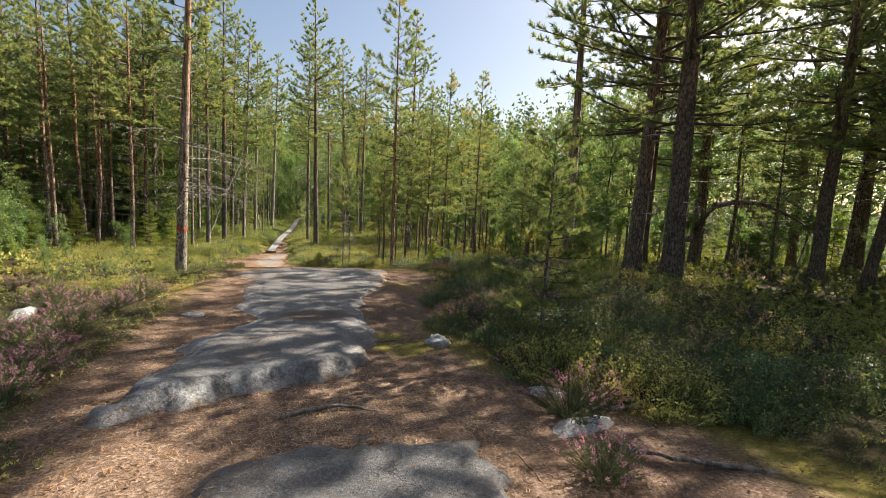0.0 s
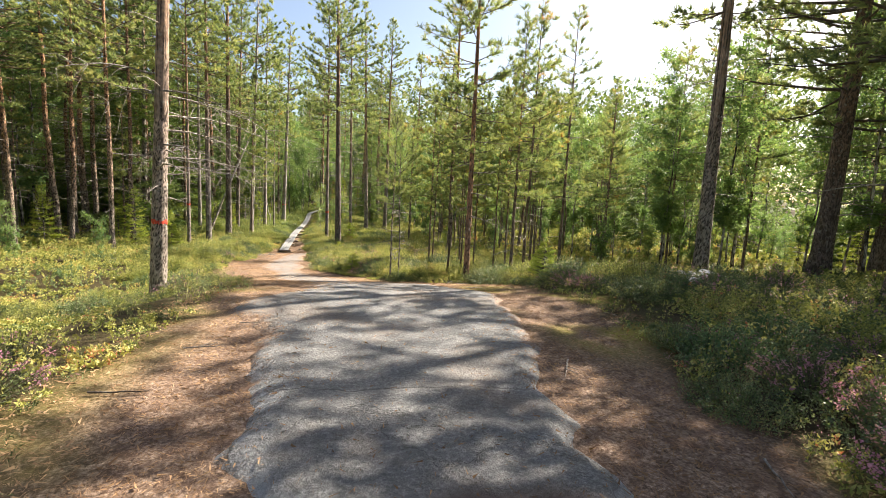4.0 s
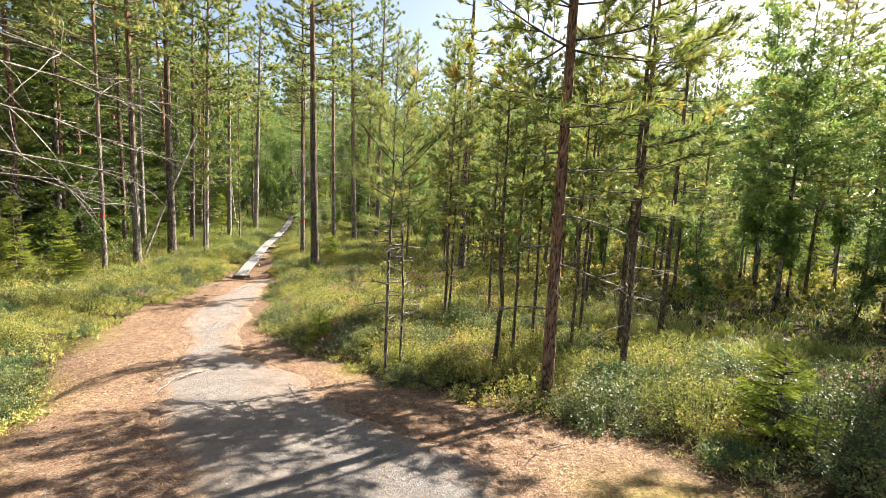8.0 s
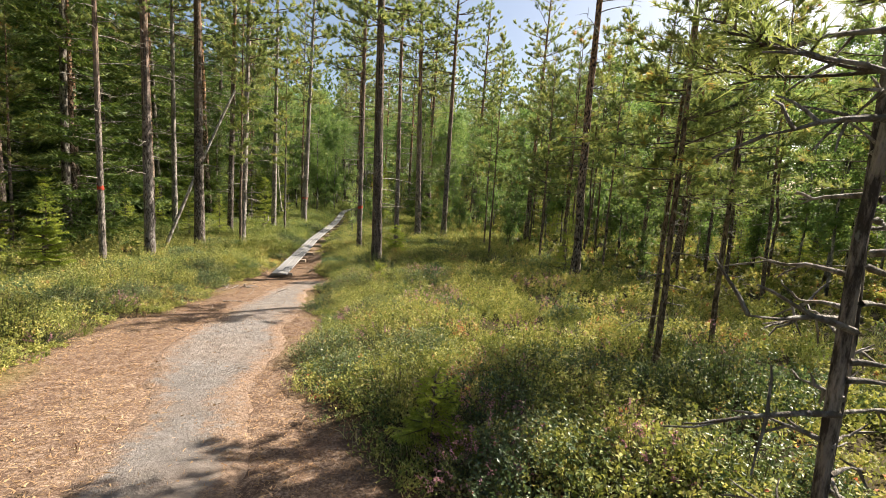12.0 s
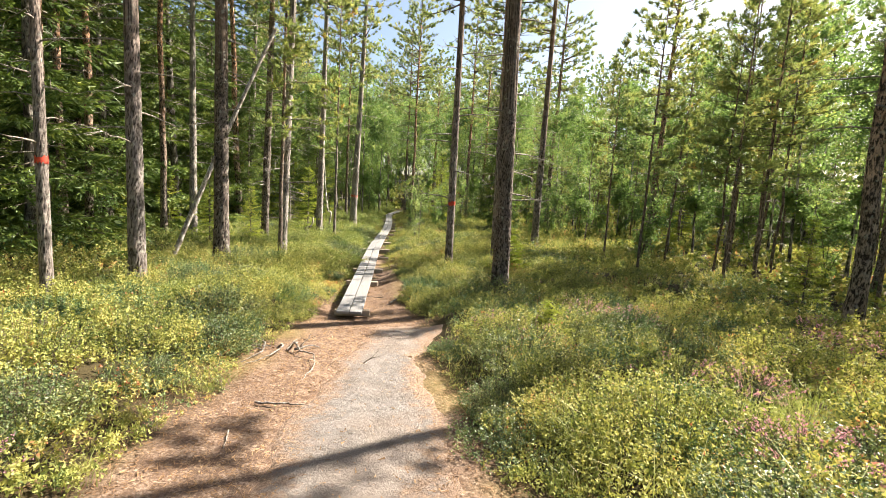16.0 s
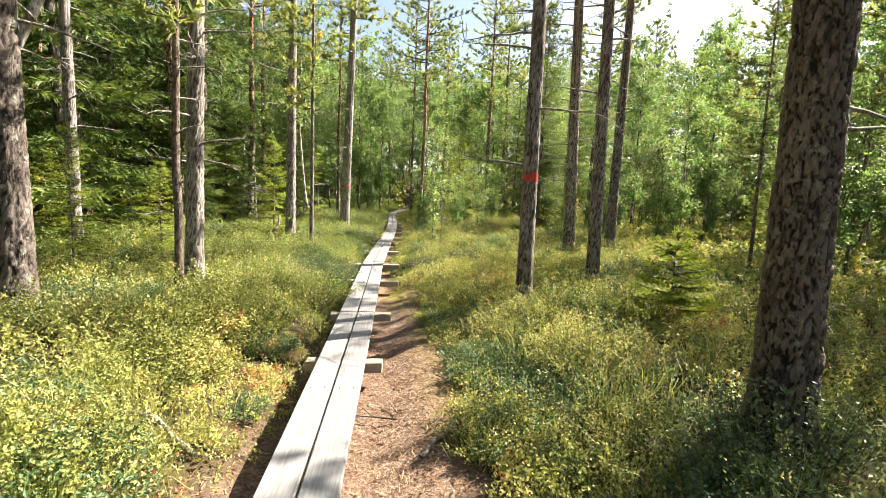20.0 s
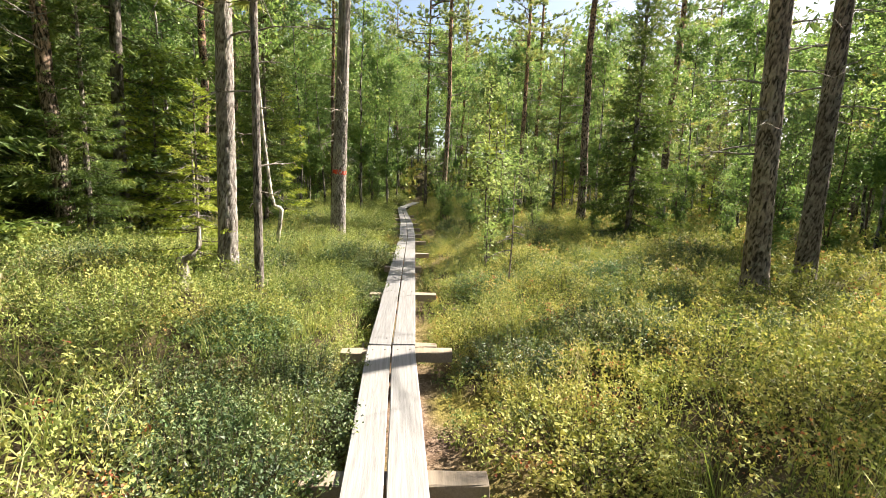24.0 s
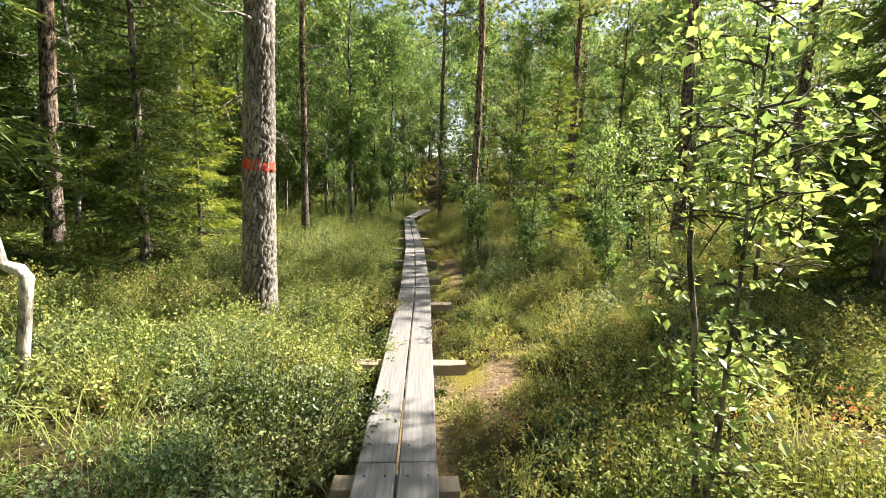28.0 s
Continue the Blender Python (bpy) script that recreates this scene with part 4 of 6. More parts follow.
def rugged_trunk(h, d, seed, wood, fine=False):
    """A trunk with raised bark plates, for trees close to the path."""
    top, dz, k = (3.4, 0.017, 88) if fine else (4.2, 0.045, 42)
    z = np.concatenate([np.arange(0, top, dz), np.linspace(top, h, 16)])
    a = np.linspace(0, 2 * np.pi, k, endpoint=False)
    Z, A = np.meshgrid(z, a, indexing="ij")
    r = trunk_radius(Z / h, d)
    nu = max(8, int(np.pi * d / 0.036))
    bend = vnoise(np.cos(A) * 2 + Z * 1.3, np.sin(A) * 2 + Z * 4.1, 0.5, seed % 30) - 0.5
    u, v = A / (2 * np.pi) * nu + 1.6 * bend, Z / 0.095 + 2.2 * bend
    iu, iv = np.floor(u), np.floor(v)
    d1, d2 = np.full(u.shape, 9.0), np.full(u.shape, 9.0)
    for du in (-1, 0, 1):
        for dv in (-1, 0, 1):
            cu, cv = iu + du, iv + dv
            w = np.mod(cu, nu)
            s1 = np.sin(w * 127.1 + cv * 311.7 + seed) * 43758.5453
            s2 = np.sin(w * 269.5 + cv * 183.3 + seed) * 43758.5453
            q = np.hypot(cu + s1 - np.floor(s1) - u, cv + s2 - np.floor(s2) - v)
            d2 = np.minimum(d2, np.maximum(d1, q))
            d1 = np.minimum(d1, q)
    plate = step(0.0, 0.36, d2 - d1 + 0.25 * (vnoise(u * 3, v * 5, 1.0, 5) - 0.5))
    tilt = vnoise(u * 0.9, v * 0.9, 1.0, seed % 40)
    deep = np.interp(Z, (0, 3, 7), (1, 0.7, 0.25)) * min(1, d / 0.28)
    r = r * (1 + 0.10 * np.exp(-Z * 7) * np.cos(3 * A + seed)) + (plate * (0.6 + 0.6 * tilt) - 0.6) * 0.026 * deep
    V = np.stack([np.cos(A) * r, np.sin(A) * r, Z], -1).reshape(-1, 3)
    n = len(z)
    i, j = np.meshgrid(np.arange(n - 1), np.arange(k), indexing="ij")
    F = np.stack([i * k + j, i * k + (j + 1) % k, (i + 1) * k + (j + 1) % k, (i + 1) * k + j], -1).reshape(-1, 4)
    me = mesh_np("trunk", V, F, wood, smooth=True)
    at = me.attributes.new("plate", "FLOAT", "POINT")
    at.data.foreach_set("value", (plate * (0.75 + 0.4 * tilt)).ravel().astype(np.float32))
    return me

# ---- trees that line the path ----
RUGGED = {(-4.39, 16.5): PLATED, (-0.32, 30.2): PLATED_DARK, (-6.44, 30.0): PLATED, (-6.05, 32.6): PLATED_DARK, (-5.17, 34.35): PLATED_GREY, (-0.91, 33.45): PLATED, (0.5, 34.7): PLATED,
          (-5.11, 39.7): PLATED_GREY, (-4.26, 43.75): PLATED_GREY, (1.8, 39.2): PLATED, (3.2, 39.95): PLATED, (9.23, 16.15): PLATED, (-7.0, 28.8): PLATED, (-6.5, 37.6): PLATED_DARK, (-8.7, 37.6): PLATED_GREY}
MARKS = {(-4.39, 16.5): 2.05, (-0.91, 33.45): 1.72, (-4.26, 43.75): 1.55, (-7.0, 28.8): 2.0}
for x, y, h, d, lean in (
        (-4.39, 16.5, 14.5, 0.33, (2.1, 0)), (-0.32, 30.2, 15, 0.30, (-1.2, 0)), (-6.44, 30.0, 15, 0.25, (-0.3, 0)), (-7.0, 28.8, 13, 0.15, (0, 0)), (-6.05, 32.6, 16, 0.31, (-0.1, 0)),
        (-5.17, 34.35, 14.5, 0.22, (1.5, 0)), (-0.91, 33.45, 14, 0.19, (-0.4, 0)), (0.5, 34.7, 14, 0.19, (-1, 0)), (-6.5, 37.6, 15, 0.24, (1.2, 0)), (-8.7, 37.6, 15, 0.22, (0, 0)),
        (-9.4, 37.2, 14, 0.2, (0, 0)), (-5.11, 39.7, 14.5, 0.23, (0.5, 0)), (-4.26, 43.75, 15, 0.30, (1.6, 0)), (1.8, 39.2, 15.5, 0.29, (-1.8, 0)), (3.2, 39.95, 15, 0.27, (0.4, 0)),
        (9.23, 16.15, 15.5, 0.38, (-1, 0)), (5.3, 28.8, 14.5, 0.25, (-0.2, 0)), (-9.0, 26.0, 14, 0.2, (0, 0)), (-9.2, 28.6, 14, 0.2, (0, 0)), (-12.5, 31, 14, 0.22, (0, 0)),
        (-13.2, 33.5, 15, 0.24, (0, 0)), (-18.5, 36, 15, 0.26, (0, 0)), (-16.5, 37, 15, 0.24, (0, 0)), (-11.5, 36, 14.5, 0.24, (0, 0)), (-10.2, 33.5, 15, 0.2, (0, 0)),
        (-13, 39, 15, 0.22, (0, 0)), (-1.5, 49.2, 15, 0.17, (0.5, 0)), (-1.7, 57.0, 15, 0.16, (0, 0)), (7.2, 51, 16, 0.3, (1, 0)), (3.6, 50, 16, 0.3, (0, 0)), (7.2, 38.75, 13, 0.24, (1.5, 0)),
        (-5.3, 50.5, 14, 0.16, (0, 0)), (2.6, 55, 15, 0.24, (0, 0)), (9.3, 32.0, 9.5, 0.18, (2, 0)), (10.3, 31.5, 9.5, 0.18, (3, 0)), (4.6, 60, 16, 0.26, (0, 0))):
    near = (x, y) in RUGGED
    tree("pine", x, y, h, d, lean, rugged="fine" if (x, y) in ((-0.32, 30.2), (-4.26, 43.75)) else near, bark=RUGGED.get((x, y)), mark=MARKS.get((x, y), 0))
# Pines at (9.5, 4.4) and (11.5, 0.8): unseen, added to shade the path's start.
for x, y, h, d, lean in ((11.1, 14.4, 14, 0.46, (1.6, 0)), (8.07, 10.74, 14, 0.42, (1.8, 0)), (12.3, 9.1, 13, 0.36, (1.6, 0)), (13.0, 8.4, 12, 0.26, (9, 0)), (9.5, 4.4, 13, 0.4, (0, 0)), (11.5, 0.8, 13, 0.4, (0, 0)), (14.0, 15.0, 14, 0.4, (0, 0)), (18, 12.0, 14, 0.4, (0, 0)), (19.5, 15.5, 14, 0.4, (0, 0)), (17.5, 8.0, 14, 0.4, (0, 0))):
    tree("old_pine", x, y, h, d, lean)
crooked = tree("old_pine", 8.1, 9.3, 14, 0.5, (-1.1, 0), spin=40, label="old dark-barked pine with a low crooked limb")
limb_points = Vector((8.1, 9.3, 0)) + Vector((0, 0, float(ground_z(8.1, 9.3)) - 0.15))
side = Vector((0.967, -0.25, 0))
cp = np.array([limb_points + side * s + Vector((0, 0, z)) for s, z in ((0.0, 1.25), (0.35, 1.3), (0.55, 1.7), (0.85, 2.1), (1.3, 2.2), (1.9, 2.2), (2.5, 2.0), (3.0, 1.75))])
bits = [tube(cp, np.array([0.10, 0.09, 0.085, 0.075, 0.06, 0.045, 0.03, 0.015]), 8, 0.08, np.random.default_rng(1))]
lr = np.random.default_rng(6)
for i in range(26):
    q = cp[lr.integers(3, 8)]
    bits.append(tube(limb(q, unit(lr.normal(size=3) + np.array([0.5, -0.2, -0.5])), lr.uniform(0.3, 0.9), -0.3, lr, 5, 0.15), np.linspace(0.012, 0.003, 5), 4))
V, F = joined(bits)
low_limb = part("limb", mesh_np("limb", V, F, PINE_DARK, smooth=True), crooked, "low crooked limb with bare twigs")
low_limb.matrix_parent_inverse = crooked.matrix_basis.inverted()
# Those at y 32 to 35 are added to shade the ground beside the boards.
for x, y, h, d, lean in ((2.35, 15.75, 9.2, 0.135, (-0.5, 0)), (3.62, 16.18, 6.5, 0.085, (0, 0)), (4.6, 17.6, 7.5, 0.1, (0, 0)), (6.2, 18.6, 8, 0.1, (0, 0)), (9.6, 21.5, 7, 0.09, (0, 0)), (6.6, 32.6, 8.5, 0.1, (0, 0)), (5.5, 32.2, 7.5, 0.08, (0, 0)), (7.4, 34.6, 9, 0.1, (0, 0)), (12.5, 21.5, 9, 0.11, (0, 0)), (14.2, 19.5, 9.5, 0.11, (0, 0)), (11.6, 25.2, 7, 0.1, (0, 0)), (15.5, 23.0, 10, 0.11, (0, 0)), (13.2, 27.5, 8, 0.1, (0, 0)), (16.0, 16.8, 10, 0.11, (0, 0)),
                         (2.5, 20.7, 6, 0.07, (0, 0)), (3.8, 21.5, 6.5, 0.07, (0, 0)), (7.0, 22.5, 8, 0.1, (0, 0))):
    tree("young_pine", x, y, h, d, lean, rugged=y == 15.75, bark=PLATED_RED)
for x, y, h, d, lean in ((0.78, 17.4, 4.6, 0.048, (0.5, 0)), (1.02, 17.6, 4.3, 0.038, (-1, 0))):
    tree("near_pine", x, y, h, d, lean)
tree("bushy_pine", 2.72, 5.25, 3.0, 0.06)
for x, y, h, d in ((2.2, 16.95, 4.6, 0.065), (2.74, 17.6, 5, 0.05), (3.2, 17.9, 5.5, 0.05), (3.6, 17.4, 5, 0.05), (4.3, 18.3, 6, 0.06), (2.72, 21.2, 6, 0.06), (6.5, 29.5, 8, 0.07), (7.6, 27.5, 5.5, 0.07), (8.8, 26, 8, 0.09), (10.4, 30, 9, 0.1), (12, 29.2, 9, 0.1),
                   (11.8, 33.5, 9, 0.1), (12.8, 34.5, 9, 0.1), (3.9, 33.2, 8, 0.07), (4.5, 36.5, 7, 0.07), (7.8, 33.5, 9, 0.08), (8.6, 35, 9, 0.09), (-4.4, 38.6, 9, 0.09), (6.6, 36.5, 8, 0.07), (9.8, 36.5, 9, 0.1), (5.8, 33, 7, 0.06), (-5.05, 33.65, 9, 0.1)):
    tree("thin_pine", x, y, h, d, (R.normal(0.5, 1.0), R.normal(0, 1)) if x != -4.4 else (0, 0), rugged=x == -4.4, bark=PLATED)
for x, y, h in ((2.41, 44.0, 8.0), (-6.2, 45.4, 6.5), (-11, 43, 11), (-8.5, 42.5, 6), (-7.2, 48.6, 7)):
    tree("near_spruce", x, y, h, wide=0.68 * h / 8)
for x, y, h in ((-5.55, 39.9, 2.6), (-7.9, 28.3, 2.2), (-8.6, 27.2, 2.6), (-6.2, 47, 4), (-8.3, 44.5, 4), (0.2, 49, 4), (-7.4, 35.5, 2.2), (-6.6, 36.5, 1.8)):
    tree("small_spruce", x, y, h)
for x, y, h in ((0.35, 32.4, 1.15), (3.45, 14.0, 0.85), (-0.1, 19.3, 0.7), (-0.3, 27.4, 0.6), (-9.5, 41, 1.4), (-7.2, 27.0, 1.2)):
    tree("spruce_sapling", x, y, h)
for x, y, h, d in ((-4.5, 53, 9, 0.1), (-3.6, 58, 8, 0.09), (5.5, 40.5, 5.5, 0.07), (8.5, 39.5, 5.5, 0.08), (16, 26, 8, 0.1), (19, 27, 9, 0.12), (13.5, 22, 6, 0.08), (-1.0, 55, 8, 0.09), (8, 48, 7, 0.1), (12, 41, 7, 0.1)):
    tree("birch", x, y, h, d)
for x, y, h in ((-1.0, 46.0, 2.2), (0.2, 46.5, 2.4), (-0.3, 44.8, 2.0), (1.0, 47, 2.6), (-1.4, 48.5, 2.6), (9.0, 20.5, 3), (11, 18.5, 3), (-8.6, 24, 1.6), (-10, 22, 1.8), (-9.5, 19.5, 1.5), (-11.5, 20.5, 2), (-12.5, 25.5, 2), (3.4, 41, 2.5), (4.5, 42.5, 3)):
    tree("birch_bush", x, y, h)
bent = tree("tall_birch", -5.1, 42.0, 7, 0.07, spin=0, label="thin birch with a sharp bend low in its pale trunk")
zb = np.array([-0.1, 0.25, 0.6, 0.78, 0.82, 0.86, 1.1, 1.8, 3.0, 4.5, 5.8, 7.0])
xb = np.array([0.0, 0.03, 0.08, 0.1, 0.07, -0.03, -0.08, -0.16, -0.26, -0.26, -0.18, -0.1])
for c in child_mesh(bent, "trunk"):
    c.data = mesh_np("trunk", *tube(np.stack([xb, 0 * xb, zb], 1), np.array([0.04, 0.036, 0.036, 0.039, 0.039, 0.034, 0.031, 0.029, 0.026, 0.02, 0.013, 0.005]), 10, 0.06, np.random.default_rng(4)), BIRCH_PALE, smooth=True)
    c.scale = (1, 1, 1)
tree("tall_birch", -9.0, 46.5, 8, 0.1, (-2, 0))
tree("rowan", -1.5, 41.0, 3.5, lean=(2, 0))
tree("rowan", 0.6, 45.5, 2.6)
# the far end, where the path bends away uphill between birches
for x, y, h, d in ((-4.4, 57.5, 8, 0.09), (-5.2, 60, 9, 0.1), (-3.7, 62.5, 9, 0.09), (-6.6, 57, 9, 0.1), (-3.9, 66, 9, 0.1), (0.3, 60.5, 8, 0.08), (1.6, 58.5, 8, 0.09), (0.2, 65, 9, 0.1), (3.4, 57, 8, 0.1), (5.6, 54.5, 8, 0.1), (-7.5, 53, 8, 0.1), (-5.6, 55, 7, 0.08), (9.5, 45, 8, 0.1), (6.2, 58, 9, 0.1), (-2.6, 71, 9, 0.1), (-0.6, 73, 9, 0.1), (0.8, 69, 9, 0.1)):
    tree("birch", x, y, h, d, (R.normal(0, 2), R.normal(0, 2)))
for x, y, h in ((-4.2, 55.8, 2.4), (-4.0, 59.2, 2.6), (-3.9, 61.2, 2.2), (-0.6, 58.6, 2.0), (-0.2, 56.2, 1.8), (0.7, 54.2, 1.9), (1.4, 52.6, 2.0), (-0.8, 61.6, 2.2), (2.3, 51.2, 2.2), (0.4, 51.4, 1.5), (-5.0, 54.2, 2.0), (3.4, 53.6, 2.4), (-3.6, 64.2, 2.4), (-0.9, 66.5, 2.4), (4.4, 49, 2.6), (5.8, 50.5, 2.8), (6.6, 46.5, 2.6), (8.4, 43.5, 2.6), (2.6, 46.5, 1.7), (3.6, 45, 1.8)):
    tree("birch_bush", x, y, h)
for x, y, h in ((-9.2, 44.9, 3.6), (-10.6, 44.4, 3.4), (-8.2, 49.5, 3.4), (-9.9, 38.6, 2.2), (-10.5, 30.5, 2.4), (-12.0, 27.5, 2.6), (-11.2, 35.0, 2.0), (-13.0, 42.0, 3.5)):
    tree("small_spruce", x, y, h)

# ---- the forest beyond ----


def forest():
    taken = [(-3, y) for y in range(26, 60)]
    kinds_left = ("spruce", "spruce", "spruce", "spruce", "pine", "birch")
    kinds_right = ("pine", "thin_pine", "birch", "birch", "young_pine", "birch", "spruce")
    count = {}
    sites = np.stack([R.uniform(-48, 52, 14000), R.uniform(-22, 105, 14000)], 1)
    sites = sites[np.argsort(np.abs(sites[:, 0] - np.interp(sites[:, 1], (0, 30, 60, 100), (0, -2.5, -1.5, 3))) + 0.35 * np.maximum(0, sites[:, 1] - 55) + 0.8 * np.maximum(0, -2 - sites[:, 1]), kind="stable")]
    for x, y in sites.tolist():
        bx = float(np.interp(y, (0, 30, 60, 100), (0, -2.5, -1.5, 3)))
        left = x < bx
        gap = np.interp(y, (-22, -4, 0, 14, 22, 30, 45, 56, 62), (2.5, 5, 12, 13, 11, 8, 6.3, 4.8, 1.7)) if left else np.interp(y, (-22, -4, 0, 10, 16, 24, 30, 45, 56, 62), (2.5, 5, 15, 16, 14, 13, 13, 10, 5.5, 1.7))
        if abs(x - bx) < gap:
            continue
        if 4 < x < 11 and 12 < y < 24:
            continue
        far = math.hypot(x - bx, max(0, y - 45) * 0.8)
        sep = (1.9 if left else 2.25) if far < 20 else 2.4
        if y < 0:
            sep = 3.5
        if any((x - a) ** 2 + (y - b) ** 2 < sep * sep for a, b in taken):
            continue
        taken.append((x, y))
        kind = kinds_left[int(R.integers(6))] if left else kinds_right[int(R.integers(7))]
        hh = {"spruce": R.uniform(8, 15), "pine": R.uniform(12, 16.5), "birch": R.uniform(6, 11), "thin_pine": R.uniform(6, 10), "young_pine": R.uniform(5, 9)}[kind]
        if left and y < 33 and abs(x - bx) < 19 and kind != "birch":
            kind, hh = ("pine", R.uniform(11, 15)) if R.random() < 0.7 else ("young_pine", R.uniform(6, 10))
        if kind == "spruce" and ((not left and x - bx < 20 and y < 60) or (y > 46 and abs(x - bx) < 10)):
            kind, hh = "birch", R.uniform(6, 10)
        if not left and 12 < y < 58 and x < 17:
            hh = min(hh, R.uniform(7, 11))
            kind = "young_pine" if kind == "pine" and R.random() < 0.75 else kind
        if not left and 13 < y < 34 and x < 22:
            hh = min(hh, R.uniform(7, 10.5))
        if not left and y < 12 and R.random() < 0.3:
            kind, hh = "old_pine", R.uniform(11, 14)
        sort = "pine" if "pine" in kind else kind
        count[sort] = count.get(sort, 0) + 1
        if count[sort] > {"spruce": 250, "pine": 200, "birch": 200}[sort]:
            continue
        tree(kind, x, y, hh, lean=(R.normal(0, 1.2), R.normal(0, 1.2)))
    for _ in range(300):
        x, y = R.uniform(-26, 32), R.uniform(10, 80)
        bx = float(np.interp(y, (0, 30, 60, 100), (0, -2.5, -1.5, 3)))
        if abs(x - bx) < np.interp(y, (0, 14, 30, 50, 60), (11, 9, 8, 6, 1.5)) or (3 < x < 13 and y < 24):
            continue
        tree("birch_bush" if R.random() < 0.6 else "small_spruce", x, y, R.uniform(1.6, 3.8))


forest()
for forms in FORMS.values():
    for ob, h0, d0 in forms:
        for o in (*ob.children_recursive, ob):
            bpy.data.objects.remove(o)


def far_woods():
    """The woods all round, past the trees that can be told apart."""
    rng = np.random.default_rng(8)
    n = 170000
    a, r = rng.uniform(0, 2 * np.pi, n), rng.uniform(44, 100, n)
    x, y = np.cos(a) * r, np.sin(a) * r + 32
    top = 10 + 10 * vnoise(a * 60, r * 0.05, 1.0, 4) + 3 * vnoise(a * 200, r * 0.1, 1.0, 5)
    z = base_z(x, y) + rng.random(n) ** 0.8 * top
    k = np.abs(x) > np.interp(y, (-20, 0, 70, 90), (40, 38, 34, 0))
    x, y, z, n = x[k], y[k], z[k], int(k.sum())
    V, F = leaflets(np.stack([x, y, z], 1), np.full(n, 0.62), rng, 0.1, 0.75)
    tagged(new("far_woods", mesh_np("far_woods", V, F, SPRUCE)), "dense dark green woods beyond the bog", "woods", kind="stuff")


far_woods()

# ---- dwarf shrubs, heather and grass ----


def scatter(x0, x1, y0, y1, per_m2, rng):
    n = int((x1 - x0) * (y1 - y0) * per_m2)
    return rng.uniform(x0, x1, n), rng.uniform(y0, y1, n)


def bare(x, y):
    """1 where nothing grows: rock, trodden litter, planks."""
    b = np.maximum(step(-0.18, 0.05, litter_amount(x, y) - 0.12), step(-0.1, 0.05, rock_amount(x, y)))
    return b


def sprigs(x, y, h, n_leaf, size, rng, lean=0.28, slim=0.66, up=0.4):
    """Upright sprigs at x, y of height h with leaves along them: vertices and quads."""
    N = len(x)
    z = ground_z(x, y)
    dirn = rng.normal(0, lean, (N, 2))
    t = 1 - 0.8 * rng.random((N, n_leaf)) ** 1.5
    px = x[:, None] + dirn[:, :1] * h[:, None] * t + rng.normal(0, 0.017, (N, n_leaf))
    py = y[:, None] + dirn[:, 1:] * h[:, None] * t + rng.normal(0, 0.017, (N, n_leaf))
    pz = z[:, None] + h[:, None] * t
    P = np.stack([px, py, pz], -1).reshape(-1, 3)
    s = np.repeat(size, n_leaf) if np.ndim(size) else np.full(len(P), size)
    return leaves(P, s, rng, up, slim, -0.65) if np.max(s) < 0.018 else leaflets(P, s, rng, up, slim)


def blades(x, y, h, width, rng, lean=0.35):
    N = len(x)
    z = ground_z(x, y)
    b = np.stack([x, y, z], 1)
    d = np.concatenate([rng.normal(0, lean, (N, 2)), np.ones((N, 1))], 1)
    mid = b + d * (h * 0.55)[:, None]
    d2 = d.copy()
    d2[:, :2] *= 2.2
    d2[:, 2] = 0.55
    tip = mid + d2 * (h * 0.45)[:, None]
    a = rng.uniform(0, np.pi, N)
    s = np.stack([np.cos(a), np.sin(a), np.zeros(N)], 1) * np.asarray(width).reshape(-1, 1) * 0.5
    V = np.stack([b - s, b + s, mid + s * 0.8, mid - s * 0.8, tip], 1).reshape(-1, 3)
    i = np.arange(N) * 5
    F = np.concatenate([np.stack([i, i + 1, i + 2], 1), np.stack([i, i + 2, i + 3], 1), np.stack([i + 3, i + 2, i + 4], 1)])
    return V, F


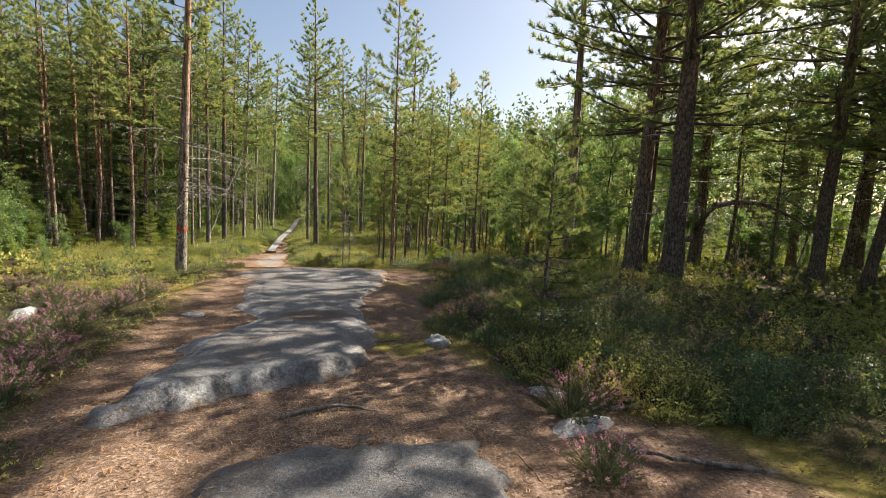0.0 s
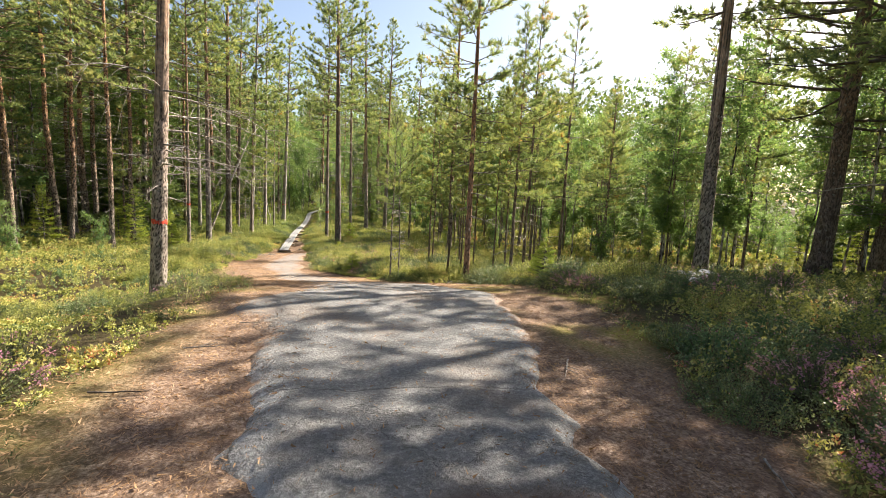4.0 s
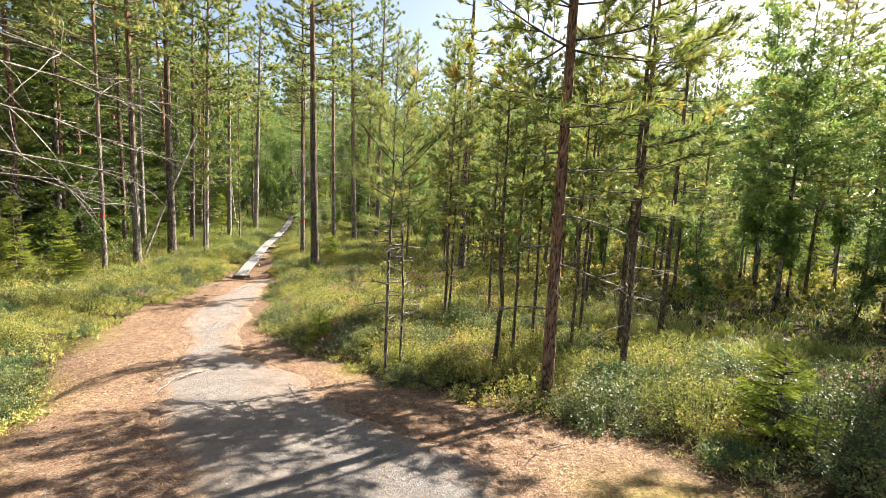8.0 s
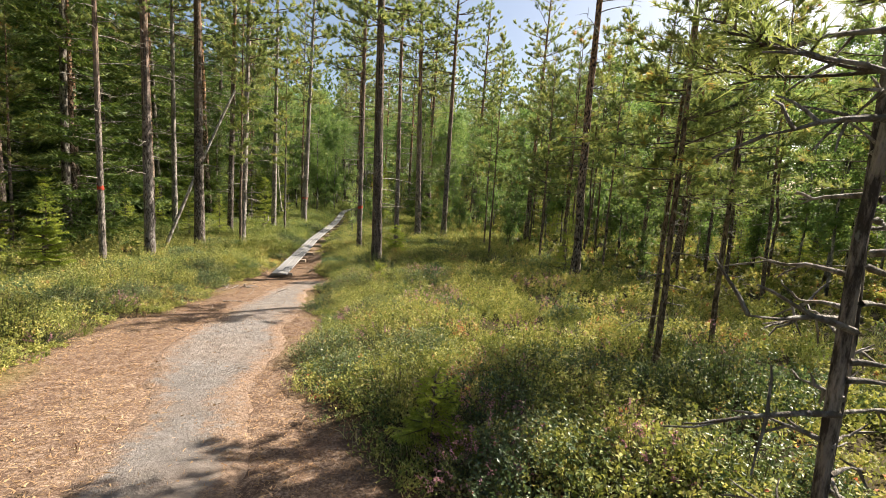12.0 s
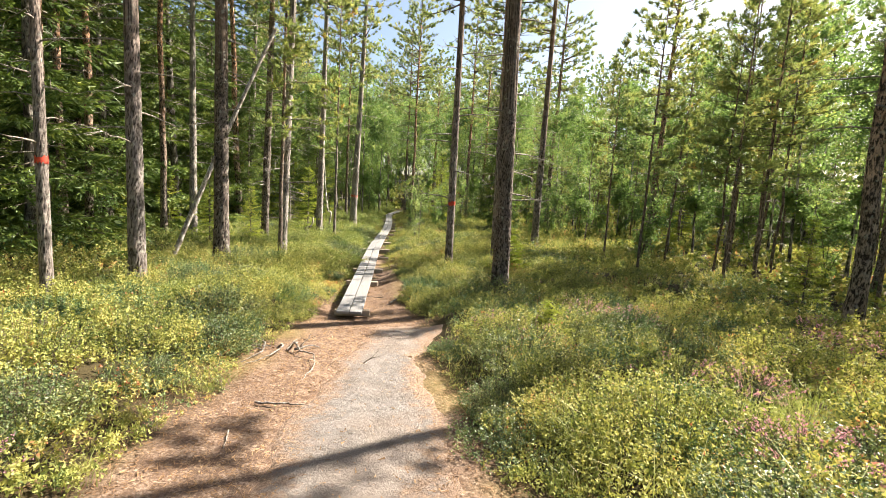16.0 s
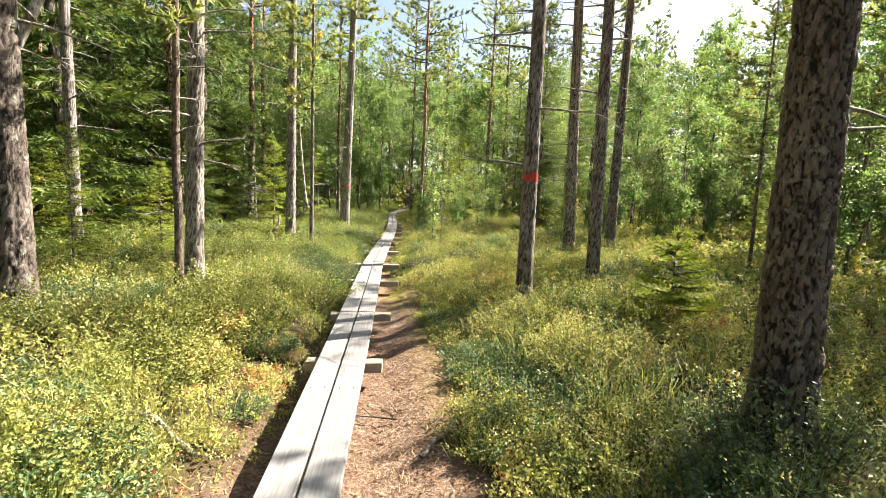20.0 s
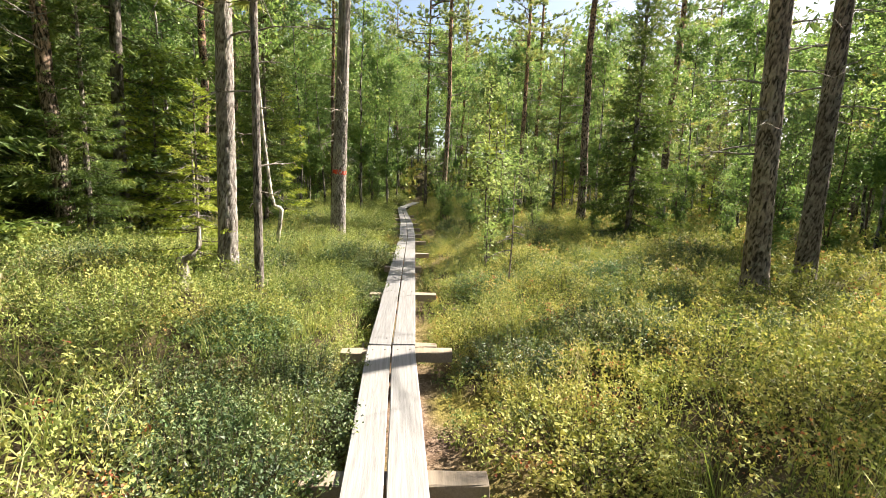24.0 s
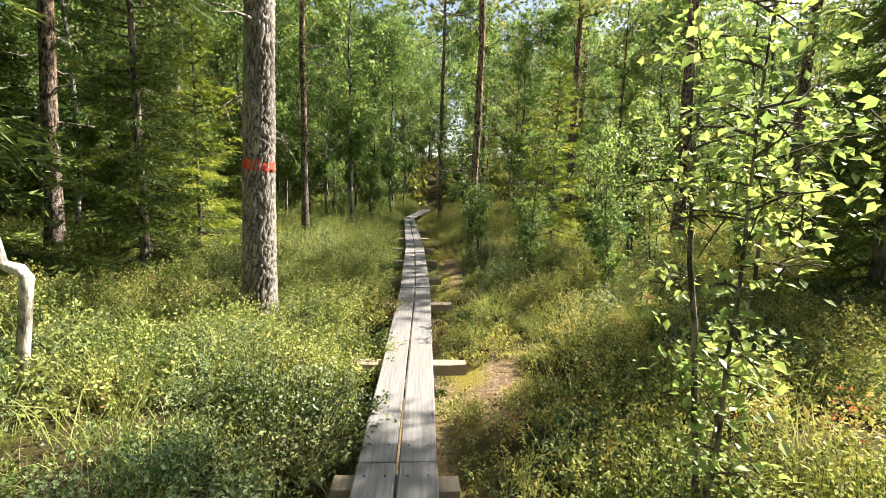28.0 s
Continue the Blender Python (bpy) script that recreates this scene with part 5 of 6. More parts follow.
def cover():
    rng = np.random.default_rng(77)
    out = {"bilberry": [], "green": [], "cowberry": [], "heather": [], "flowers": [], "grass": []}
    rings = ((0.0, 1.9, 360, 14, 0.022), (1.9, 4.6, 150, 15, 0.029), (4.6, 9.0, 100, 16, 0.043), (9.0, 26.0, 12, 13, 0.13), (26.0, 48.0, 1.2, 12, 0.36))
    for r0, r1, dens, nl, leaf in rings:
        x, y = scatter(-26 if r1 < 30 else -50, 24 if r1 < 30 else 46, -3, 64 if r1 < 10 else 88, dens, rng)
        bx = np.interp(y, (0, 8, 15, 22, 29, 60), (0.2, -0.2, -0.5, -1.8, -2.6, -2.6))
        off = np.abs(x - bx)
        if r1 < 10:
            # sprigs stand in tufts
            n = len(x) // 6
            x, y, off = x[:n], y[:n], off[:n]
            sx = 0.055 + 0.01 * r1
            x, y = np.repeat(x, 6) + rng.normal(0, sx, n * 6), np.repeat(y, 6) + rng.normal(0, sx, n * 6)
            off = np.repeat(off, 6)
        k = ((off >= r0) | (y > 63)) & (off < r1) & (rng.random(len(x)) > bare(x, y)) & ((y > 3) | (x > 0.5) | (x < -1))
        x, y = x[k], y[k]
        # which plant grows where
        hz = fbm(x, y, 2.2, 81)
        heath = np.clip(step(18, 12, y) * (0.25 + 0.75 * step(0.35, 0.6, hz)) + step(0.62, 0.75, hz) * step(36, 28, y) * 0.7, 0, 0.85)
        heath = np.where((x < -3.2) & (y > 8.5), heath * 0.25, heath)
        heath = np.where((x < -2) & (y < 8.5) & (x > -6), 0.85, heath)
        grassy = step(9, 14, y) * np.clip(step(0.5, 0.72, fbm(x, y, 3.1, 91)) * step(28, 36, y) * 0.3 + 0.05 * step(28, 34, y) + step(4, 6, x) * step(14, 16, y) * step(26, 20, y) * 0.85 + 0.08, 0, 0.9)
        cow = step(0.55, 0.7, fbm(x, y, 1.7, 95)) * 0.55
        u = rng.random(len(x))
        lump = 0.3 + 0.95 * step(0.28, 0.66, 0.6 * fbm(x, y, 0.6, 101) + 0.4 * vnoise(x, y, 0.24, 105))
        mound = 1 + 0.2 * step(1.8, 2.8, x) * step(13, 10, y)
        tall = mound * np.interp(y, (0, 14, 22, 60), (0.26, 0.22, 0.30, 0.34)) * np.where((x < -3) & (y < 26), np.where(y < 19, 0.5, 0.75), 1.0)
        edge = 1 - 0.55 * step(-0.6, 0.0, litter_amount(x, y))
        h = tall * lump * edge * rng.uniform(0.7, 1.2, len(x))
        g = u < grassy
        a = ~g & (rng.random(len(x)) < heath)
        c = ~g & ~a & (rng.random(len(x)) < cow)
        b = ~g & ~a & ~c
        wet = step(31, 38, y) * np.where(x < -2.5, 1.0, 0.25) > rng.random(len(x))
        out["bilberry"].append(sprigs(x[b & ~wet], y[b & ~wet], h[b & ~wet], nl, leaf, rng))
        out["green"].append(sprigs(x[b & wet], y[b & wet], h[b & wet], nl, leaf, rng))
        out["cowberry"].append(sprigs(x[c], y[c], h[c] * 0.8, nl, leaf * 0.85, rng, slim=0.65))
        out["heather"].append(sprigs(x[a], y[a], h[a] * 1.15, nl + 2, leaf * 0.85, rng, 0.4, 0.3, 0.2))
        f = a & (rng.random(len(x)) < 0.22 * step(0.5, 0.7, fbm(x, y, 1.1, 111)) + 0.02)
        zt = ground_z(x[f], y[f]) + h[f] * 1.25
        P = np.repeat(np.stack([x[f], y[f], zt], 1), 9, 0) + rng.normal(0, 1, (int(f.sum()) * 9, 3)) * np.array([0.018, 0.018, 0.05])
        out["flowers"].append(leaves(P, np.full(len(P), leaf * 0.45), rng, 0.2, 0.8))
        xg, yg, hg = np.repeat(x[g], 5), np.repeat(y[g], 5), np.repeat(h[g], 5)
        xg, yg = xg + rng.normal(0, 0.05, len(xg)), yg + rng.normal(0, 0.05, len(xg))
        out["grass"].append(blades(xg, yg, hg * rng.uniform(0.7, 1.3, len(xg)), leaf * 0.14 + 0.003, rng))
    info = {"bilberry": ("dwarf_shrubs", SHRUB, "sunlit yellow-green bilberry shrubs covering the forest floor", "dwarf shrubs"),
            "green": ("green_dwarf_shrubs", SHRUB_GREEN, "fresh green bilberry shrubs of the wet hollow", "dwarf shrubs"),
            "cowberry": ("cowberry_shrubs", COWBERRY, "dark glossy green cowberry shrubs", "dwarf shrubs"),
            "heather": ("heather", HEATHER, "brownish green heather beside the path", "heather"),
            "flowers": ("heather_flowers", FLOWER, "small faded pink heather flowers", "flowers"),
            "grass": ("grass", GRASS, "thin yellow-green grass and sedge blades", "grass")}
    for key, (name, mat, label, cat) in info.items():
        V, F = joined([(v, f if f.shape[1] == 3 else np.concatenate([f[:, [0, 1, 2]], f[:, [0, 2, 3]]])) for v, f in out[key]])
        tagged(new(name, mesh_np(name, V, F, mat)), label, cat, kind="stuff")


cover()


def litter():
    rng = np.random.default_rng(5)
    x, y = scatter(-4.8, 3.4, 1.5, 33, 1900, rng)
    k = (litter_amount(x, y) > -0.3) & (rng.random(len(x)) > 0.9 * step(-0.1, np.interp(y, (6, 10, 13, 17), (0.25, 0.6, 0.6, 0.5)), rock_amount(x, y)))
    x, y = x[k], y[k]
    n = len(x)
    z = np.maximum(ground_z(x, y) + 0.012, rock_top(x, y) + 0.006)
    a = rng.uniform(0, 2 * np.pi, n)
    L = rng.uniform(0.02, 0.062, n)
    d = np.stack([np.cos(a), np.sin(a), rng.normal(0, 0.25, n)], 1) * L[:, None]
    s = np.stack([-np.sin(a), np.cos(a), rng.normal(0, 0.5, n)], 1) * (0.0009 + 0.0055 * rng.random((n, 1)) ** 4)
    p = np.stack([x, y, z], 1)
    V = np.stack([p - s, p + s, p + d], 1).reshape(-1, 3)
    tagged(new("needle_litter", mesh_np("needle_litter", V, np.arange(len(V)).reshape(-1, 3), FALLEN)), "reddish brown fallen pine needles and leaves", "needle litter", kind="stuff")


litter()

# ---- heather clumps, stones, roots and fallen wood ----


def heather_form(seed, bloom):
    rng = np.random.default_rng(seed)
    n = 110
    a, r = rng.uniform(0, 2 * np.pi, n), 0.26 * np.sqrt(rng.random(n))
    h = rng.uniform(0.2, 0.4, n) * (1 - 0.5 * r / 0.26)
    way = np.stack([np.cos(a) * r * 1.3, np.sin(a) * r * 1.3, h], 1)
    root = np.stack([np.cos(a) * r * 0.35, np.sin(a) * r * 0.35, 0 * a], 1)
    t = new("heather_clump")
    V, F = joined([tube(np.stack([root[i], root[i] + way[i] * 0.95]), np.array([0.003, 0.0015]), 3) for i in range(n)])
    tagged(part("stem", mesh_np("stem", V, F, TWIG), t), kind="stuff")
    s = rng.uniform(0.2, 0.8, (n, 26))
    P = (root[:, None] + way[:, None] * s[..., None]).reshape(-1, 3) + rng.normal(0, 0.008, (n * 26, 3))
    V, F = leaves(P, np.full(len(P), 0.024), rng, -0.1, 0.3)
    part("foliage", mesh_np("foliage", V, F, HEATHER), t)
    k = rng.random(n) < bloom
    s = rng.uniform(0.72, 1.05, (int(k.sum()), 26))
    P = (root[k][:, None] + way[k][:, None] * s[..., None]).reshape(-1, 3) + rng.normal(0, 0.007, (int(k.sum()) * 26, 3))
    V, F = leaves(P, np.full(len(P), 0.013), rng, 0.1, 0.9)
    tagged(part("blossom", mesh_np("blossom", V, F, FLOWER), t, "tiny pink bell flowers"), kind="stuff")
    return t


heather_forms = [heather_form(3, 0.6), heather_form(4, 0.15), heather_form(5, 0.3)]
spots = [(-2.75, 5.6), (-2.9, 6.3), (-3.2, 7.0), (-3.0, 7.9), (-3.5, 6.1), (-3.6, 8.4), (-2.6, 4.9), (2.05, 3.35), (1.75, 2.4), (2.45, 3.7), (2.3, 6.0), (2.5, 7.0), (2.8, 8.0), (-3.1, 13.6), (-3.4, 14.4), (0.35, 20.2), (0.15, 19.9), (0.7, 20.4),
         (0.1, 18.9), (-0.35, 22.0), (1.4, 19.4), (-0.7, 23.5), (0.5, 26.0), (-0.9, 27.9), (1.2, 28.3), (-4.4, 22.5), (-4.6, 24.5), (0.3, 24.4), (1.0, 31.2)]
hr = np.random.default_rng(51)
while len(spots) < 110:
    x, y = hr.uniform(1.6, 7.5), hr.uniform(2.6, 14.5)
    if len(spots) > 66:
        x, y = (hr.uniform(-6.5, -2.3), hr.uniform(3.5, 10)) if hr.random() < 0.5 else (hr.uniform(-1.0, 4.5), hr.uniform(18.5, 29))
    if litter_amount(x, y) < -0.1 and rock_amount(x, y) < -0.15 and all((x - p) ** 2 + (y - q) ** 2 > 0.12 for p, q in spots):
        spots.append((x, y))
for i, (x, y) in enumerate(spots):
    m = Matrix.Translation((x, y, float(ground_z(x, y)))) @ pose(0, 0, 0, 0, 0, i * 77) @ Matrix.Diagonal((*(3 * [0.8 + 0.4 * ((i * 7) % 5) / 5]), 1))
    if i < 3:
        t = heather_forms[i]
        t.matrix_basis = m
    else:
        t = heather_forms[i % 3].copy()
        scene.collection.objects.link(t)
        for c in heather_forms[i % 3].children:
            d = c.copy()
            scene.collection.objects.link(d)
            d.parent = t
        t.matrix_basis = m
    tagged(t, "clump of heather with faded pink flower spikes", "heather", "heather clumps by the path")


def bilberry_form(name, seed, leaf, size, tall, n=270, m=24, slim=0.62, wide=0.58):
    """A rounded dwarf shrub: thin upright stems with small leaves round their upper part."""
    rng = np.random.default_rng(seed)
    a, r = rng.uniform(0, 2 * np.pi, n), wide * np.sqrt(rng.random(n))
    h = (0.42 - 0.26 * (r / wide) ** 2) * rng.uniform(0.5, 1.15, n) * tall
    out = np.stack([np.cos(a), np.sin(a)], 1) * r[:, None]
    foot = np.concatenate([out * 0.7, np.full((n, 1), -0.05)], 1)
    top = np.concatenate([out * 1.1 + rng.normal(0, 0.03, (n, 2)), h[:, None]], 1)
    t = new(name)
    V, F = joined([tube(np.stack([foot[i], foot[i] * 0.4 + top[i] * 0.6 + rng.normal(0, 0.012, 3), top[i]]), np.array([0.0028, 0.002, 0.001]), 3) for i in range(n)])
    tagged(part("stem", mesh_np("stem", V, F, TWIG), t), kind="stuff")
    s = 1 - 0.75 * rng.random((n, m)) ** 1.4
    P = (foot[:, None] + (top - foot)[:, None] * s[..., None]).reshape(-1, 3) + rng.normal(0, 0.018, (n * m, 3))
    V, F = leaves(P, np.full(len(P), size * 1.3), rng, 0.6, slim, -0.3)
    part("foliage", mesh_np("foliage", V, F, leaf), t)
    return t


def tussock_form(seed, tall):
    """A tuft of sedge: many upright blades that arch outwards."""
    rng = np.random.default_rng(seed)
    n = 230
    a, r = rng.uniform(0, 2 * np.pi, n), 0.2 * np.sqrt(rng.random(n))
    b = np.stack([np.cos(a) * r, np.sin(a) * r, np.full(n, -0.03)], 1)
    h = tall * rng.uniform(0.5, 1.15, n)
    d = np.stack([np.cos(a) * (0.15 + r), np.sin(a) * (0.15 + r), np.ones(n)], 1) + np.concatenate([rng.normal(0, 0.18, (n, 2)), np.zeros((n, 1))], 1)
    mid = b + d * (h * 0.6)[:, None]
    tip = mid + d * np.array([2.0, 2.0, 0.6]) * (h * 0.4)[:, None]
    q = rng.uniform(0, np.pi, n)
    s = np.stack([np.cos(q), np.sin(q), 0 * q], 1) * rng.uniform(0.0012, 0.0022, (n, 1))
    V = np.stack([b - s, b + s, mid + s * 0.9, mid - s * 0.9, tip], 1).reshape(-1, 3)
    i = np.arange(n) * 5
    F = np.concatenate([np.stack([i, i + 1, i + 2], 1), np.stack([i, i + 2, i + 3], 1), np.stack([i + 3, i + 2, i + 4], 1)])
    t = new("sedge_tussock")
    tagged(part("foliage", mesh_np("foliage", V, F, GRASS), t), kind="stuff")
    return t


def growing(x, y, edge):
    """Whether a plant of the ground cover may stand here."""
    return float(litter_amount(x, y)) < edge and float(rock_amount(x, y)) < -0.15 and abs(x - float(np.interp(y, BOARD_Y, BOARD_X))) > (0.5 if y > 29 else 0.0)


def plant(forms, labels, cat, group, count, y0, y1, apart, reach, pick, rng, edge=-0.12):
    done, tries = [], 0
    while len(done) < count and tries < 9000:
        tries += 1
        y = rng.uniform(y0, y1)
        bx = float(np.interp(y, (0, 8, 15, 22, 29, 60), (0.2, -0.2, -0.5, -1.8, -2.6, -2.6)))
        x = bx + rng.choice([-1, 1]) * (0.5 + reach * rng.random() ** 1.25 + (1.2 if y < 20 else 0))
        if not growing(x, y, edge) or any((x - p) ** 2 + (y - q) ** 2 < apart ** 2 for p, q in done):
            continue
        k = pick(x, y)
        if k is None:
            continue
        sc = rng.uniform(0.75, 1.15) * (1 - 0.4 * float(step(-0.5, -0.1, litter_amount(x, y))))
        m = Matrix.Translation((x, y, float(ground_z(x, y)) - 0.01)) @ pose(0, 0, 0, 0, 0, rng.uniform(0, 360)) @ Matrix.Diagonal((sc, sc, sc * rng.uniform(0.8, 1.15), 1))
        tagged(copy_thing(forms[k], m), labels[k], cat, group)
        done.append((x, y))
    for f in forms:
        for o in (*f.children, f):
            bpy.data.objects.remove(o)


def ground_plants():
    rng = np.random.default_rng(21)
    forms = [bilberry_form("bilberry_bush", 1, SHRUB, 0.021, 1.0), bilberry_form("bilberry_bush", 2, SHRUB_DEEP, 0.02, 0.85), bilberry_form("bilberry_bush", 3, SHRUB, 0.019, 0.8), bilberry_form("bilberry_bush", 5, SHRUB_DEEP, 0.022, 1.05),
             bilberry_form("bilberry_bush", 6, SHRUB, 0.022, 0.95), bilberry_form("bilberry_bush", 7, SHRUB_GREEN, 0.021, 1.0), bilberry_form("bilberry_bush", 8, SHRUB_GREEN, 0.02, 0.85)]
    labels = ("yellow-green bilberry bush catching the sun", "deep green bilberry bush", "low yellow-green bilberry bush", "tall deep green bilberry bush", "leafy bilberry bush with some orange leaves", "fresh green bilberry bush", "low fresh green bilberry bush")
    plant(forms, labels, "bilberry bush", "bilberry bushes beside the path", 298, 2.6, 48, 0.5, 4.4,
          lambda x, y: None if y < 15 and x < 0 else (int(rng.choice([0, 1, 2, 3, 4, 4, 0] if y > 15 else [0, 1, 3, 1])) if y < 34 else int(rng.choice([1, 3, 5, 6, 5, 6, 0] if x < -2.5 else [0, 2, 4, 3, 1, 6, 2]))), rng)
    forms = [bilberry_form("cowberry_bush", 11, COWBERRY, 0.02, 0.75, 190, 26, 0.62, 0.46), bilberry_form("cowberry_bush", 12, COWBERRY, 0.018, 0.6, 190, 26, 0.62, 0.44)]
    plant(forms, ("glossy dark green cowberry bush", "low glossy cowberry bush with grey-green leaves"), "cowberry bush", "cowberry bushes beside the path", 150, 2.6, 47, 0.55, 4.4,
          lambda x, y: None if (y < 15 and x < 0) or float(fbm(x, y, 1.7, 95)) < 0.44 else int(rng.integers(2)), rng)
    forms = [tussock_form(31, 0.34), tussock_form(32, 0.28), tussock_form(33, 0.4)]
    plant(forms, ("tuft of yellow-green sedge", "low tuft of yellow-green sedge", "tall tuft of fine sedge blades"), "sedge", "sedge tufts among the shrubs", 260, 15, 47, 0.3, 4.2,
          lambda x, y: int(rng.integers(3)) if y > 22 or x < -3 else None, rng, -0.02)


ground_plants()


def stone(x, y, sx, sy, sz, seed, sink=0.35):
    bm = bmesh.new()
    bmesh.ops.create_icosphere(bm, subdivisions=3, radius=1.0)
    for v in bm.verts:
        n = noise.noise(v.co * 1.3 + Vector((seed * 3.1, 0, 0))) * 0.5 + noise.noise(v.co * 3.7 + Vector((0, seed * 1.7, 0))) * 0.22
        v.co *= 1 + n
        v.co = Vector((v.co.x * sx, v.co.y * sy, v.co.z * sz))
    me = bpy.data.meshes.new("stone")
    bm.to_mesh(me)
    bm.free()
    for p in me.polygons:
        p.use_smooth = True
    me.materials.append(PALE_ROCK)
    ob = new("stone", me)
    ob.matrix_basis = pose(x, y, float(ground_z(x, y)) + sz * (0.5 - sink), 0, 0, seed * 50)
    return tagged(ob, "pale grey granite stone half sunk in the litter", "stone", "stones beside the path")


for i, (x, y, sx, sy, sz) in enumerate(((1.5, 5.72, 0.17, 0.15, 0.09), (-4.0, 7.6, 0.35, 0.12, 0.1), (2.15, 3.85, 0.25, 0.12, 0.04), (2.0, 3.1, 0.3, 0.14, 0.035), (6.0, 12.6, 0.9, 0.45, 0.2), (5.2, 12.0, 0.4, 0.3, 0.15), (-1.8, 7.4, 0.16, 0.1, 0.03),
                                         (-4.75, 16.0, 0.45, 0.3, 0.16))):
    stone(x, y, sx, sy, sz, i + 1)


def root(points, r, label="grey weathered pine root lying bare on the path"):
    P = np.array(points, float)
    t = np.linspace(0, len(P) - 1, len(P) * 4)
    Q = np.stack([np.interp(t, np.arange(len(P)), P[:, c]) for c in range(3)], 1)
    rng = np.random.default_rng(int(abs(P[0, 0]) * 100))
    Q[:, :2] += rng.normal(0, 0.012, (len(Q), 2))
    Q[:, 2] += ground_z(Q[:, 0], Q[:, 1])
    V, F = tube(Q, np.linspace(r, r * 0.35, len(Q)) * rng.uniform(0.85, 1.15, len(Q)), 7, 0.1, rng)
    ob = new("tree_root", mesh_np("tree_root", V, F, DEAD_WOOD, smooth=True))
    return tagged(ob, label, "root", "bare roots")


root([(-3.9, 27.9, 0.0), (-3.75, 27.6, 0.06), (-3.7, 27.3, 0.04), (-3.85, 27.0, 0.0)], 0.013)
root([(-3.6, 27.75, 0.0), (-3.5, 27.45, 0.07), (-3.55, 27.2, 0.05), (-3.8, 26.95, 0.0)], 0.013)
root([(-3.45, 27.8, 0.02), (-3.35, 27.5, 0.1), (-3.3, 27.3, 0.06), (-3.1, 27.2, 0.06), (-3.05, 26.9, 0.03), (-3.1, 26.5, 0.0)], 0.013)
root([(-3.35, 27.4, 0.05), (-3.2, 27.55, 0.06), (-3.1, 27.65, 0.0)], 0.013)
root([(-3.4, 25.95, 0.02), (-3.15, 25.9, 0.04), (-2.95, 25.95, 0.0)], 0.013)
root([(-1.6, 18.2, 0.0), (-1.75, 17.9, 0.05), (-1.9, 17.6, 0.05), (-2.0, 17.1, 0.0)], 0.016)
root([(2.9, 3.5, 0.0), (2.5, 3.3, 0.06), (2.2, 3.35, 0.05), (1.95, 3.2, 0.0)], 0.018)
root([(2.9, 2.2, 0.0), (2.3, 2.45, 0.06), (2.0, 2.7, 0.05), (1.8, 2.75, 0.0)], 0.018)
root([(-0.3, 3.65, 0.0), (0.15, 3.75, 0.04), (0.5, 3.65, 0.0)], 0.022)
root([(-4.6, 16.1, 0.1), (-5.0, 15.7, 0.05), (-5.5, 15.5, 0.0)], 0.05)
root([(-3.6, 30.5, 0.05), (-3.9, 30.7, 0.1), (-4.3, 30.7, 0.05)], 0.018)
root([(-2.3, 30.6, 0.02), (-2.1, 30.9, 0.04), (-1.9, 31.2, 0.0)], 0.018)


def fallen_twigs():
    rng = np.random.default_rng(12)
    for i in range(46):
        y = rng.uniform(2.2, 33)
        l, r = np.interp(y, LEFT_Y, LIT_L), np.interp(y, LEFT_Y, LIT_R)
        x = rng.uniform(l, r) if y < 29 else rng.uniform(-2.5, -1.9)
        if rock_amount(x, y) > 0.0 and rng.random() < 0.75:
            continue
        a, L = rng.uniform(0, 2 * np.pi), rng.uniform(0.12, 0.5)
        P = limb(np.array([0, 0, 0.0]), np.array([np.cos(a), np.sin(a), 0]), L, 0.03, rng, 6, 0.12)
        bits = [tube(P, np.linspace(0.008, 0.003, 6) * (0.6 + L), 5)]
        for s in range(rng.integers(0, 3)):
            b = a + rng.choice([-0.7, 0.7])
            bits.append(tube(limb(P[2 + s], np.array([np.cos(b), np.sin(b), 0.1]), L * 0.35, 0, rng, 4, 0.1), np.linspace(0.004, 0.002, 4), 4))
        V, F = joined(bits)
        ob = new("fallen_twig", mesh_np("fallen_twig", V, F, DEAD_WOOD if i % 3 else TWIG, smooth=True))
        ob.matrix_basis = pose(x, y, float(ground_z(x, y)) + 0.025)
        tagged(ob, "dry fallen twig lying on the needle litter", "twig", "fallen twigs")


fallen_twigs()


def leaning_trunk():
    a, b = np.array([-7.13, 32.54, float(ground_z(-7.13, 32.54)) - 0.1]), np.array([-5.2, 33.5, 5.55])
    t = np.linspace(0, 1, 14)[:, None]
    P = a + (b - a) * t
    P[:, 2] += 0.12 * np.sin(np.pi * t[:, 0])
    rng = np.random.default_rng(2)
    V, F = tube(P, np.linspace(0.055, 0.038, 14), 10, 0.06, rng)
    ob = new("leaning_dead_trunk")
    part("trunk", mesh_np("trunk", V, F, BIRCH_DEAD, smooth=True), ob)
    for f, w, L in ((0.55, (0.2, -1, 0.3), 0.5), (0.75, (-0.6, -0.7, 0.4), 0.6), (0.9, (0.9, -0.3, 0.2), 0.4)):
        Q = limb(a + (b - a) * f, unit(np.array(w)), L, -0.1, rng, 5, 0.1)
        part("stub", mesh_np("stub", *tube(Q, np.linspace(0.018, 0.006, 5), 5), DEAD_WOOD, smooth=True), ob)
    tagged(ob, "bleached dead trunk leaning against a pine", "dead tree")


BIRCH_DEAD = bark_mat("bleached_trunk", (0.68, 0.65, 0.6), (0.76, 0.73, 0.68), (0.2, 0.17, 0.14), 0.0, 3.0, 12.0, 0.1)
leaning_trunk()


